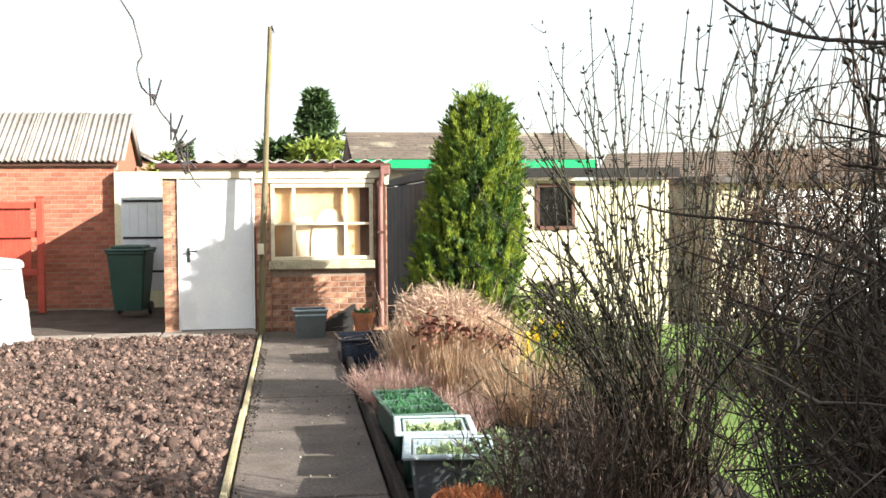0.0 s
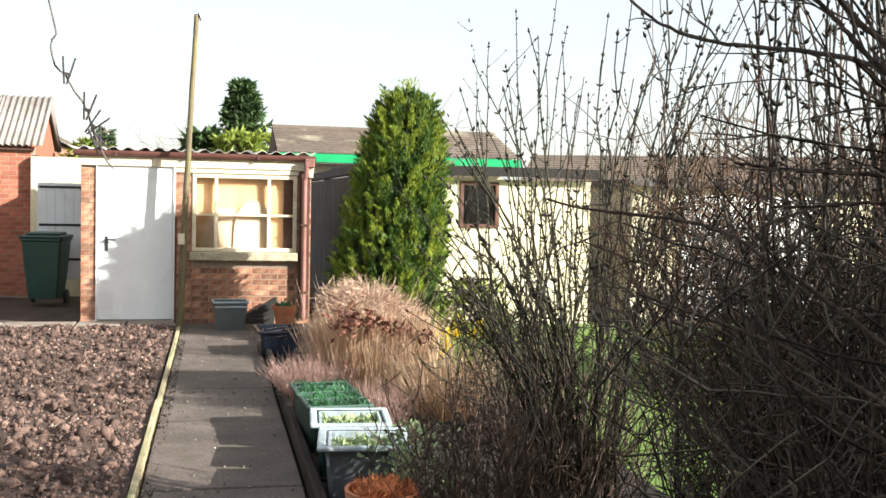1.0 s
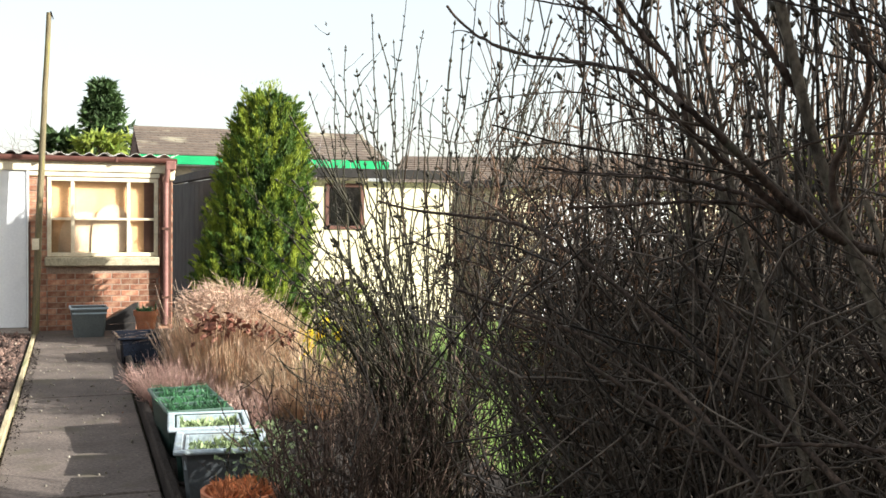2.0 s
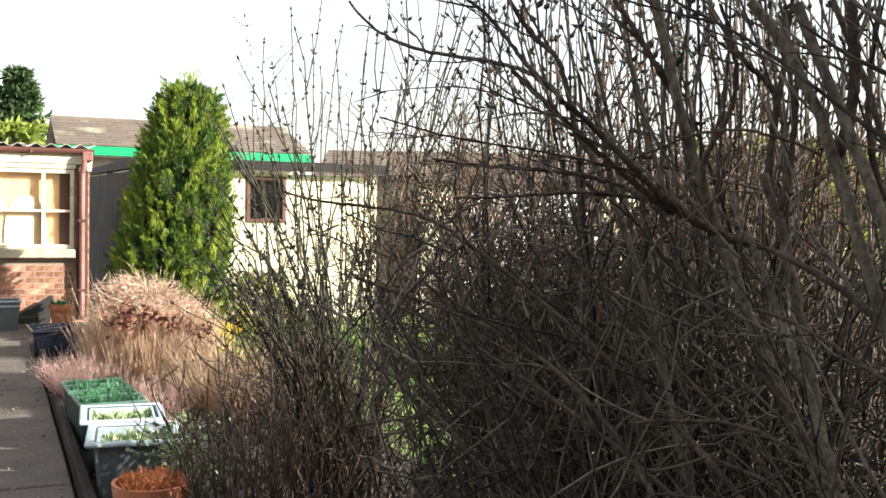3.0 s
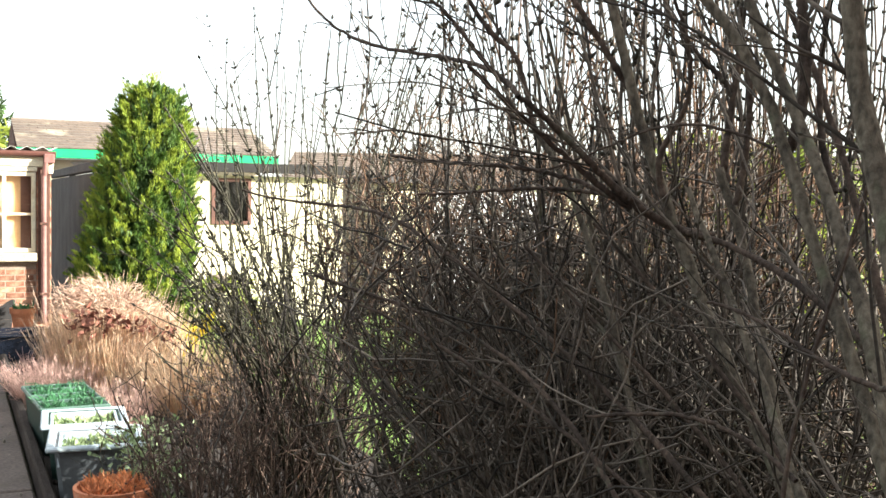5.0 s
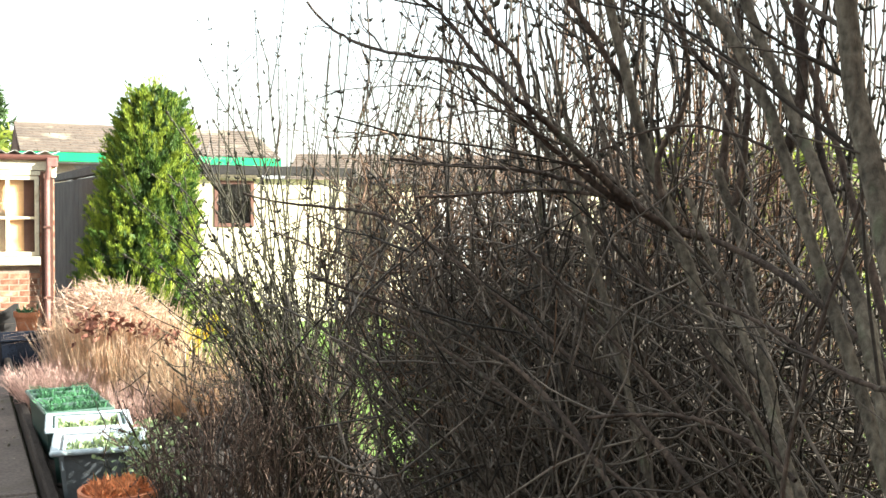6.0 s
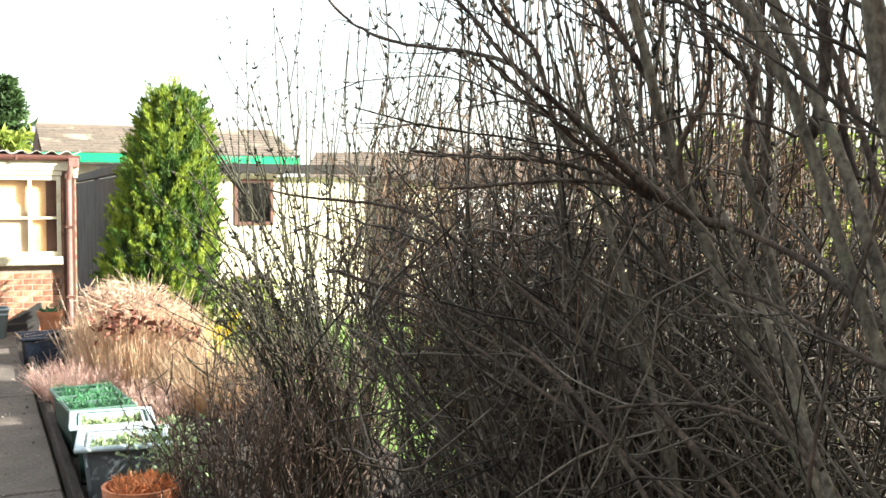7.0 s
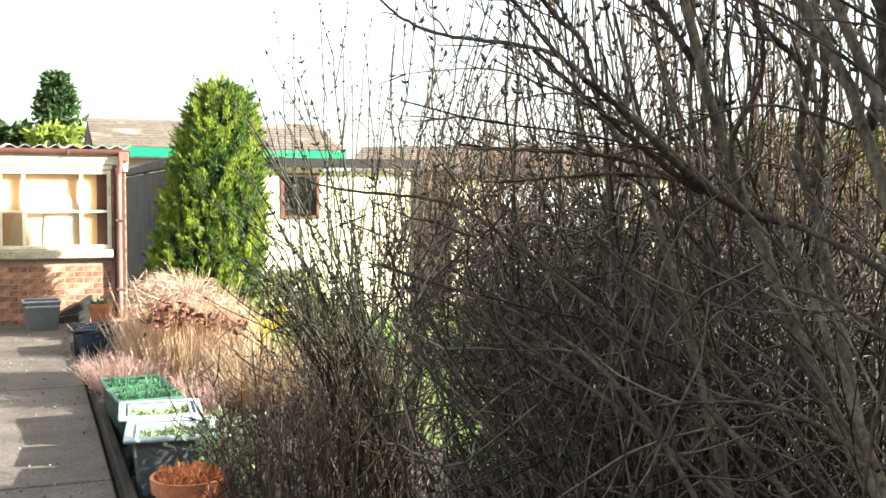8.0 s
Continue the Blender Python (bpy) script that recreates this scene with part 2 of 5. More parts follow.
def box(bm, x0, y0, z0, x1, y1, z1, bevel=0.0, turn=None):
    """A box between two corners, with bevelled edges, added to bm."""
    r = bmesh.ops.create_cube(bm, size=1.0)
    vs = r["verts"]
    bmesh.ops.scale(bm, vec=(x1 - x0, y1 - y0, z1 - z0), verts=vs)
    bmesh.ops.translate(bm, vec=((x0 + x1) / 2, (y0 + y1) / 2, (z0 + z1) / 2), verts=vs)
    if turn is not None:
        bmesh.ops.transform(bm, matrix=turn, verts=vs)
    if bevel:
        es = list({e for v in vs for e in v.link_edges})
        bmesh.ops.bevel(bm, geom=es, offset=bevel, segments=1, affect="EDGES", profile=0.5)
    return bm


def boxes(*rows, bevel=0.0):
    bm = bmesh.new()
    for r in rows:
        box(bm, *r, bevel=bevel)
    return bm


def lathe(profile, n=20, cx=0.0, cy=0.0):
    """A turned shape from (radius, z) rows."""
    bm, rings = bmesh.new(), []
    for r, z in profile:
        rings.append([bm.verts.new((cx + r * math.cos(2 * math.pi * k / n), cy + r * math.sin(2 * math.pi * k / n), z)) for k in range(n)])
    for a, b in zip(rings, rings[1:]):
        for k in range(n):
            bm.faces.new((a[k], a[(k + 1) % n], b[(k + 1) % n], b[k]))
    bm.faces.new(list(reversed(rings[0])))
    bm.faces.new(rings[-1])
    return bm


def mesh_of(name, bm, material, smooth=False):
    me = bpy.data.meshes.new(name)
    bmesh.ops.recalc_face_normals(bm, faces=bm.faces)
    bm.to_mesh(me)
    bm.free()
    me.materials.append(material)
    if smooth:
        me.shade_smooth()
    return me


def quick_mesh(name, verts, faces, material, smooth=False):
    """A mesh from arrays: verts (n, 3), faces (m, 3 or 4)."""
    me = bpy.data.meshes.new(name)
    verts, faces = np.asarray(verts, np.float32), np.asarray(faces, np.int32)
    k = faces.shape[1]
    me.vertices.add(len(verts))
    me.vertices.foreach_set("co", verts.ravel())
    me.loops.add(faces.size)
    me.loops.foreach_set("vertex_index", faces.ravel())
    me.polygons.add(len(faces))
    me.polygons.foreach_set("loop_start", np.arange(0, faces.size, k, dtype=np.int32))
    me.update(calc_edges=True)
    me.validate()
    me.materials.append(material)
    if smooth:
        me.shade_smooth()
    return me


def thing(name, label, category, at=(0, 0, 0), rz=0, group="", kind=""):
    ob = new(name)
    ob.empty_display_size = 0.1
    ob.matrix_world = pose(*at, 0, 0, rz)
    return tagged(ob, label, category, group, kind)


STUFF = {"twigwork", "budding", "grass_mass", "broken_grass", "dead_foliage", "limbwork", "branchwork", "foliage", "dried_foliage", "leafage", "plant", "crown", "inner_crown"}


def part(name, bm, material, parent, label="", smooth=False, kind=""):
    """Links a bmesh (or a mesh) as one object under a thing or a part, in the thing's own axes."""
    me = mesh_of(name, bm, material, smooth) if isinstance(bm, bmesh.types.BMesh) else bm
    ob = new(name, me)
    ob.parent = parent
    return tagged(ob, label, kind=kind or ("stuff" if name in STUFF else ""))


def solo(name, bm, material, label, category, kind="", group="", smooth=False):
    me = mesh_of(name, bm, material, smooth) if isinstance(bm, bmesh.types.BMesh) else bm
    return tagged(new(name, me), label, category, group, kind)


def tube_mesh(name, lines, material, sides=4, smooth=True):
    """One mesh of many tapering tubes; lines: (points, radii)."""
    V, F, base = [], [], 0
    ang = np.linspace(0, 2 * np.pi, sides, endpoint=False)
    ca, sa = np.cos(ang)[None, :, None], np.sin(ang)[None, :, None]
    for pts, rad in lines:
        pts = np.asarray(pts, float)
        n = len(pts)
        tan = np.gradient(pts, axis=0)
        tan /= np.linalg.norm(tan, axis=1)[:, None] + 1e-9
        ref = np.array([0.31, 0.2, 0.93]) if abs(tan[0][2]) < 0.8 else np.array([0.9, 0.3, 0.1])
        u = np.cross(tan, ref)
        u /= np.linalg.norm(u, axis=1)[:, None] + 1e-9
        v = np.cross(tan, u)
        ring = pts[:, None, :] + np.asarray(rad)[:, None, None] * (ca * u[:, None, :] + sa * v[:, None, :])
        V.append(ring.reshape(-1, 3))
        i = np.arange(n - 1)[:, None] * sides
        k = np.arange(sides)[None, :]
        k2 = (k + 1) % sides
        F.append((base + np.stack([i + k, i + k2, i + sides + k2, i + sides + k], -1)).reshape(-1, 4))
        base += n * sides
    return quick_mesh(name, np.concatenate(V), np.concatenate(F), material, smooth)


def unit(v):
    v = np.asarray(v, float)
    return v / (np.linalg.norm(v) + 1e-9)


def sprig(p, d, length, n=6, wob=0.12, up=0.0):
    """The points of one wandering twig from p towards d."""
    pts, d, step = [np.asarray(p, float)], unit(d), length / n
    for _ in range(n):
        d = unit(d + rng.normal(0, wob, 3) + np.array([0, 0, up]))
        pts.append(pts[-1] + d * step)
    return np.array(pts)


def bow(a, b, sag, n=10, wob=0.006):
    """A bent stem from a to b; sag is the offset of its middle."""
    a, b, t = np.asarray(a, float), np.asarray(b, float), np.linspace(0, 1, n)[:, None]
    pts = a * (1 - t) + b * t + np.asarray(sag, float) * (4 * t * (1 - t))
    pts[1:-1] += rng.normal(0, wob, (n - 2, 3))
    return pts


def taper(r0, r1, n):
    return np.linspace(r0, r1, n)


def flakes(name, centres, dirs, length, width, material, fan=1, droop=0.0, spread=0.5):
    """Many small pointed leaves: each a folded diamond of two faces, in fans."""
    V, F, base = [], [], 0
    for c, d in zip(centres, dirs):
        for k in range(fan):
            dd = unit(unit(d) + rng.normal(0, spread if fan > 1 else 0.12, 3) - np.array([0, 0, droop]))
            L, w = length * rng.uniform(0.65, 1.25), width * rng.uniform(0.7, 1.3)
            side = unit(np.cross(dd, rng.normal(0, 1, 3)))
            nor = np.cross(side, dd)
            m = c + dd * L * 0.45
            V += [c, m + side * w + nor * w * 0.4, c + dd * L - np.array([0, 0, droop * L * 0.25]), m - side * w + nor * w * 0.4]
            F.append((base, base + 1, base + 2, base + 3))
            base += 4
    return quick_mesh(name, V, F, material)


def bud_mesh(name, spots, material, size=0.006):
    """Small pointed buds at (place, direction, scale)."""
    V, F = [], []
    for i, (p, d, s) in enumerate(spots):
        d = unit(d)
        u = unit(np.cross(d, (0.3, 0.5, 0.8)))
        v = np.cross(d, u)
        r = size * s
        V += [p - d * r * 0.5, p + d * r * 0.5 + u * r * 0.62, p + d * r * 0.5 + v * r * 0.62, p + d * r * 0.5 - u * r * 0.62, p + d * r * 0.5 - v * r * 0.62, p + d * r * 2.1]
        b = i * 6
        for k in range(4):
            F += [(b, b + 1 + (k + 1) % 4, b + 1 + k), (b + 5, b + 1 + k, b + 1 + (k + 1) % 4)]
    return quick_mesh(name, V, F, material)


def corrugated(width, length, pitch=0.146, height=0.045, per=8, rows=2):
    """A wavy roofing sheet, waves across x, length along y, thin but solid."""
    n = int(round(width / pitch * per))
    xs = np.linspace(0, width, n + 1)
    zs = height / 2 * np.cos(xs / pitch * 2 * np.pi)
    bm = bmesh.new()
    grid = [[[bm.verts.new((x, y, z + o)) for x, z in zip(xs, zs)] for y in np.linspace(0, length, rows)] for o in (0, -0.007)]
    for s, g in enumerate(grid):
        for r in range(rows - 1):
            for k in range(n):
                bm.faces.new((g[r][k], g[r][k + 1], g[r + 1][k + 1], g[r + 1][k]))
    for r in (0, rows - 1):
        for k in range(n):
            bm.faces.new((grid[0][r][k], grid[0][r][k + 1], grid[1][r][k + 1], grid[1][r][k]))
    return bm


def brick_mesh(length, depth=0.05, h=0.065):
    return box(bmesh.new(), -length / 2, -depth, -h / 2, length / 2, 0.0, h / 2, bevel=0.004)


def brick_face(parent, x0, x1, z0, z1, y, material, holes=(), near=None):
    """Stretcher-bond bricks proud of a wall that faces -y. holes: (x0, x1, z0, z1). Returns the number laid."""
    sizes = {}
    rows, count = int((z1 - z0) / 0.075), 0
    for r in range(rows):
        z = z0 + 0.0375 + r * 0.075
        spans = [(x0, x1)]
        for hx0, hx1, hz0, hz1 in holes:
            if hz0 - 0.03 < z < hz1 + 0.03:
                spans = [s for a, b in spans for s in ((a, min(b, hx0)), (max(a, hx1), b)) if s[1] - s[0] > 0.03]
        for a, b in spans:
            x = a - (0.1125 if r % 2 else 0.0)
            while x < b - 0.03:
                lo, hi = max(x, a), min(x + 0.215, b)
                L = round(hi - lo, 2)
                if L > 0.04:
                    if L not in sizes:
                        sizes[L] = mesh_of("brick", brick_mesh(L), material)
                    ob = new("brick", sizes[L])
                    ob.parent = parent
                    ob.location = ((lo + hi) / 2, y + rng.uniform(0.0, 0.004), z + rng.uniform(-0.002, 0.002))
                    count += 1
                x += 0.225
    return count

# ---- ground, path and beds ----
def uneven(name, x0, x1, y0, y1, nx, ny, amp, freq, z, material, label, category, fade=0.25):
    """A sheet of uneven earth."""
    bm = bmesh.new()
    rows = []
    for j in range(ny + 1):
        row = []
        for i in range(nx + 1):
            x, y = x0 + (x1 - x0) * i / nx, y0 + (y1 - y0) * j / ny
            edge = min(1.0, min(x - x0, x1 - x, y - y0, y1 - y) / fade)
            h = noise.fractal(Vector((x * freq, y * freq, 0.3)), 0.9, 2.1, 4) * amp
            row.append(bm.verts.new((x, y, z + h * edge)))
        rows.append(row)
    for a, b in zip(rows, rows[1:]):
        for i in range(nx):
            bm.faces.new((a[i], a[i + 1], b[i + 1], b[i]))
    return solo(name, bm, material, label, category, kind="structure", smooth=True)


ground_bm = bmesh.new()
bmesh.ops.create_grid(ground_bm, x_segments=8, y_segments=8, size=700)
bmesh.ops.translate(ground_bm, vec=(0, 200, -0.09), verts=ground_bm.verts)
solo("ground", ground_bm, M["ground"], "wide flat ground of earth and rough grass", "ground", kind="structure")
uneven("soil_bed", -9.0, -0.43, 1.0, 13.25, 120, 170, 0.075, 3.2, 0.015, M["soil"], "freshly dug reddish brown vegetable bed", "soil bed")
uneven("border_bed", 0.66, 2.6, 0.2, 13.6, 40, 180, 0.05, 2.2, 0.0, M["border"], "soil border beside the concrete path, coloured dark for shade", "soil bed")
uneven("lawn", 2.6, 16.0, -3.0, 13.4, 60, 60, 0.03, 0.8, 0.0, M["lawn"], "sunlit green lawn behind the bare shrubs", "lawn")
uneven("yard", -9.0, 1.9, 13.25, 20.0, 40, 30, 0.02, 1.2, -0.03, M["yard"], "bare trodden earth between the outbuildings", "ground")

bm = bmesh.new()
for k, y in enumerate(np.arange(-2.0, 13.7, 1.57)):
    tilt = pose(0.095, y, 0, 0, 0, 0) @ pose(0, 0, rng.uniform(-0.006, 0.006), rng.uniform(-0.15, 0.15), 0, 0)
    box(bm, -0.455, 0.0, -0.09, 0.455, 1.556, 0.0, bevel=0.008, turn=tilt)
solo("path", bm, M["concrete"], "narrow weathered concrete path in cast bays", "path", kind="structure")

bm = bmesh.new()
for k, (x, w) in enumerate(((-3.45, 0.9), (-2.53, 0.86), (-1.65, 0.6), (-1.03, 0.62))):
    box(bm, x, 13.28 + 0.02 * (k % 2), -0.05, x + w - 0.015, 13.7, 0.02 + 0.006 * k, bevel=0.008)
solo("paving", bm, M["slab"], "pale concrete slabs before the shed door", "paving", kind="structure")


def bed_height(x, y, amp=0.075, freq=3.2):
    """Height of the uneven dug bed over its mean level."""
    edge = max(0.0, min(1.0, min(x + 9.0, -0.43 - x, y - 1.0, 13.25 - y) / 0.25))
    return noise.fractal(Vector((x * freq, y * freq, 0.3)), 0.9, 2.1, 4) * amp * edge


def lumps(name, n, xs, ys, z, size, material, label, category, coarse=True, bed=False):
    """Loose clods or crumbs as one heap of small uneven lumps."""
    ico = bmesh.new()
    bmesh.ops.create_icosphere(ico, subdivisions=1, radius=1.0)
    v0 = np.array([v.co[:] for v in ico.verts])
    f0 = np.array([[v.index for v in f.verts] for f in ico.faces])
    ico.free()
    if not coarse:                          # crumbs are eight-sided
        v0 = np.array([(1, 0, 0), (-1, 0, 0), (0, 1, 0), (0, -1, 0), (0, 0, 1), (0, 0, -1.0)])
        f0 = np.array([(a, c, e) if (a + c + e) % 2 else (c, a, e) for a in (0, 1) for c in (2, 3) for e in (4, 5)])
    V, F = [], []
    for i in range(n):
        s = size * rng.gamma(4.5, 0.22)
        q = np.array(Euler(rng.uniform(0, 6.28, 3)).to_matrix())
        v = (v0 * rng.uniform(0.35, 1.5, (len(v0), 1)) * np.array([1, rng.uniform(0.6, 1), rng.uniform(0.5, 0.9)])) @ q * s
        x, y = rng.uniform(*xs), rng.uniform(*ys)
        V.append(v + [x, y, z + s * 0.25 + (bed_height(x, y) if bed else 0.0)])
        F.append(f0 + i * len(v0))
    me = quick_mesh(name, np.concatenate(V), np.concatenate(F), material)
    return tagged(new(name, me), label, category, kind="stuff")


lumps("soil_clods", 16000, (-5.2, -0.47), (4.6, 13.2), 0.004, 0.024, M["clod"], "loose reddish brown clods of dug earth", "clods", bed=True)
lumps("soil_crumbs", 34000, (-5.2, -0.45), (4.5, 13.22), 0.014, 0.013, M["clod"], "fine crumbs of reddish brown earth", "earth", False, True)
lumps("soil_flecks", 700, (-5.2, -0.47), (4.6, 13.2), 0.035, 0.0085, M["fleck"], "small pale stones and straw bits on dug earth", "stones", bed=True)
lumps("path_litter", 1500, (-0.365, -0.28), (4.4, 13.2), -0.002, 0.005, M["border"], "dark moss and earth along the path edge", "litter")
lumps("path_crumbs", 380, (-0.34, 0.5), (4.8, 13.4), 0.0, 0.008, M["crumb"], "small pale crumbs and leaf litter on the path", "litter")
lumps("border_clods", 2200, (0.68, 2.3), (4.0, 13.2), 0.0, 0.022, M["border"], "crumbly border earth, coloured dark for shade", "clods")

# edging of the path
edge = thing("edging_board", "pale weathered timber board edging the path", "edging", (-0.395, 0, 0))
for k, (y0, y1) in enumerate(((1.2, 4.6), (4.61, 8.3), (8.31, 13.1))):
    part("board", boxes((-0.03 + 0.008 * k, y0, -0.06, 0.012 + 0.008 * k, y1, 0.055 - 0.01 * k), bevel=0.006), M["board"], edge)
edge = thing("edging_timber", "dark tarred timber edging the path border", "edging", (0.60, 0, 0))
for k, (y0, y1) in enumerate(((1.2, 5.0), (5.01, 9.2), (9.21, 13.0))):
    part("timber", boxes((-0.03, y0, -0.06, 0.03, y1, 0.11 - 0.012 * k), bevel=0.012), M["timber"], edge)


# ---- brick shed with a white door ----
def shed():
    g = thing("garden_shed", "small red brick shed with white door and corrugated roof", "shed", (-0.12, 13.72, 0))
    x0, x1, depth, top = -1.52, 1.42, 2.6, 2.12
    for name, a, b, z in (("door_pier", x0, -1.325, 2.02), ("middle_pier", -0.355, -0.132, 2.02), ("window_wall", -0.128, 1.238, 0.80), ("corner_pier", 1.243, x1, 2.02)):
        wall = part(name, boxes((a, 0.006, -0.05, b, 0.1, z + 0.02)), M["mortar"], g)
        brick_face(wall, a, b, -0.02, z, 0.05, M["brick"])
    for row in ((x0, 0.103, -0.05, x0 + 0.1, depth - 0.103, top), (x1 - 0.1, 0.103, -0.05, x1, depth - 0.103, top), (x0, depth - 0.1, -0.05, x1, depth, top)):
        part("side_wall", boxes(row), M["mortar"], g)
    # dark boarding beside the window
    part("corner_board", boxes((1.262, -0.045, 0.05, 1.402, 0.0, 2.02), bevel=0.004), M["stained"], g, "dark brown stained corner board")
    # door: frame, leaf with a raised edge, lever handle on a plate
    part("door_frame", boxes((-1.335, -0.02, 0.02, -1.318, 0.09, 2.075), (-0.372, -0.02, 0.02, -0.345, 0.09, 2.075), (-1.318, -0.02, 2.045, -0.372, 0.09, 2.075), bevel=0.003), M["white"], g)
    door = part("door", boxes((-1.315, 0.0, 0.045, -0.375, 0.045, 2.04), bevel=0.006), M["white"], g, "plain white metal door, shut")
    part("edge_strip", boxes((-1.31, -0.006, 0.05, -1.296, 0.002, 2.03), (-0.394, -0.006, 0.05, -0.38, 0.002, 2.03), (-1.29, -0.006, 0.05, -0.40, 0.002, 0.062)), M["white"], door)
    part("handle_plate", boxes((-1.222, -0.012, 0.94, -1.182, 0.0, 1.13), bevel=0.004), M["black"], door, "black handle plate")
    part("lever", boxes((-1.215, -0.05, 1.075, -1.19, -0.012, 1.1), (-1.215, -0.058, 1.076, -1.09, -0.04, 1.098), bevel=0.004), M["black"], door, "black lever handle")
    part("threshold", boxes((-1.36, -0.08, -0.03, -0.33, 0.0, 0.04), bevel=0.006), M["slab"], g)
    # window
    wz0, wz1, wx0, wx1 = 0.945, 1.965, -0.13, 1.235
    win = part("window", boxes((wx0, -0.01, wz0, wx0 + 0.05, 0.07, wz1), (wx1 - 0.05, -0.01, wz0, wx1, 0.07, wz1), (wx0 + 0.05, -0.01, wz1 - 0.05, wx1 - 0.05, 0.07, wz1),
                               (wx0 + 0.05, -0.01, wz0, wx1 - 0.05, 0.07, wz0 + 0.05), bevel=0.004), M["cream"], g, "cream painted six-pane window frame")
    bars = (0.175, 0.862)
    for bx in bars:
        part("mullion", boxes((bx - 0.022, -0.002, wz0 + 0.05, bx + 0.022, 0.055, wz1 - 0.05), bevel=0.003), M["cream"], win)
    xs = (wx0 + 0.05, bars[0] - 0.022, bars[0] + 0.022, bars[1] - 0.022, bars[1] + 0.022, wx1 - 0.05)
    for a, b in ((xs[0], xs[1]), (xs[2], xs[3]), (xs[4], xs[5])):
        part("glazing_bar", boxes((a, 0.0, 1.415, b, 0.052, 1.447), bevel=0.003), M["cream"], win)
        for z0, z1 in ((wz0 + 0.05, 1.415), (1.447, wz1 - 0.05)):
            p = part("pane", boxes((a, 0.028, z0, b, 0.032, z1)), M["glass"], win)
            p.visible_shadow = False
    # boards and card standing inside the glass
    part("window_board", boxes((wx0 + 0.02, 0.10, wz0 - 0.05, wx1 - 0.02, 0.12, wz1 + 0.05)), M["curtain"], g, "tan board behind the glass")
    card = bmesh.new()
    for cx, w, h in ((0.33, 0.33, 0.56), (0.66, 0.26, 0.66)):
        ring = [card.verts.new((cx + w * math.cos(a), 0.088 - 0.02 * (cx > 0.5), wz0 + 0.02 + h * max(0.0, math.sin(a)) ** 0.6)) for a in np.linspace(0, math.pi, 18)]
        card.faces.new(ring)
    part("pale_card", card, M["paper"], g, "pale rounded card leaning on the window")
    # brown strip laid before the board to stand for a dark gap
    part("dark_gap", boxes((1.06, 0.092, wz0, 1.19, 0.098, wz1)), M["frame_brown"], g)
    # sill, lintel and fascia
    part("sill", boxes((-0.16, -0.09, 0.825, 1.25, 0.0, 0.94), bevel=0.012), M["sill"], g, "worn pale stone window sill")
    part("head_board", boxes((-0.36, -0.02, 1.975, 1.25, 0.005, 2.03), bevel=0.004), M["cream"], g)
    part("fascia", boxes((x0 - 0.04, -0.03, 2.04, x1 + 0.03, 0.0, 2.172), bevel=0.004), M["cream"], g, "cream painted fascia board")
    gut = bmesh.new()
    prof = [(0.05 * math.cos(a), 0.072 * math.sin(a)) for a in np.linspace(math.pi, 2 * math.pi, 9)]
    prof += [(0.045 * math.cos(a), 0.067 * math.sin(a) + 0.002) for a in np.linspace(2 * math.pi, math.pi, 9)]
    ends = [[gut.verts.new((x, -0.058 + py, 2.232 + pz)) for py, pz in prof] for x in (x0 - 0.08, x1 + 0.05)]
    for k in range(len(prof)):
        gut.faces.new((ends[0][k], ends[0][(k + 1) % len(prof)], ends[1][(k + 1) % len(prof)], ends[1][k]))
    gut.faces.new(ends[0])
    gut.faces.new(list(reversed(ends[1])))
    part("gutter", gut, M["brown"], g, "brown half-round gutter")
    for x in (-1.1, -0.2, 0.7):
        part("gutter_bracket", boxes((x, -0.112, 2.165, x + 0.025, -0.004, 2.235)), M["brown"], g)
    part("hopper", boxes((x1 - 0.1, -0.16, 2.08, x1 + 0.03, -0.03, 2.2), bevel=0.01), M["pipe"], g)
    part("downpipe", tube_mesh("downpipe", [(bow((1.325, -0.1, 0.05), (1.325, -0.1, 1.92), (0, 0, 0), 4, 0), [0.034] * 4),
                                             (np.array([(1.325, -0.1, 1.92), (1.335, -0.12, 1.98), (1.35, -0.13, 2.1)]), [0.034] * 3)], M["pipe"], 12), M["pipe"], g, "faded brown plastic downpipe")
    for z in (0.4, 1.3):
        part("pipe_clip", boxes((1.275, -0.14, z, 1.375, -0.045, z + 0.03)), M["stained"], g)
    part("corner_block", boxes((1.38, -0.06, 1.95, 1.44, 0.02, 2.12), bevel=0.004), M["cream"], g)
    sheet = mesh_of("roof_sheet", corrugated(0.9, 2.95, 0.18, 0.042), M["asbestos"], True)
    for k in range(4):
        ob = part("roof_sheet", sheet, M["asbestos"], g)
        ob.matrix_local = pose(x0 - 0.14 + k * 0.75, -0.045, 2.268 + 0.004 * (k % 2), 0.8, 0, 0)
    return g


shed()


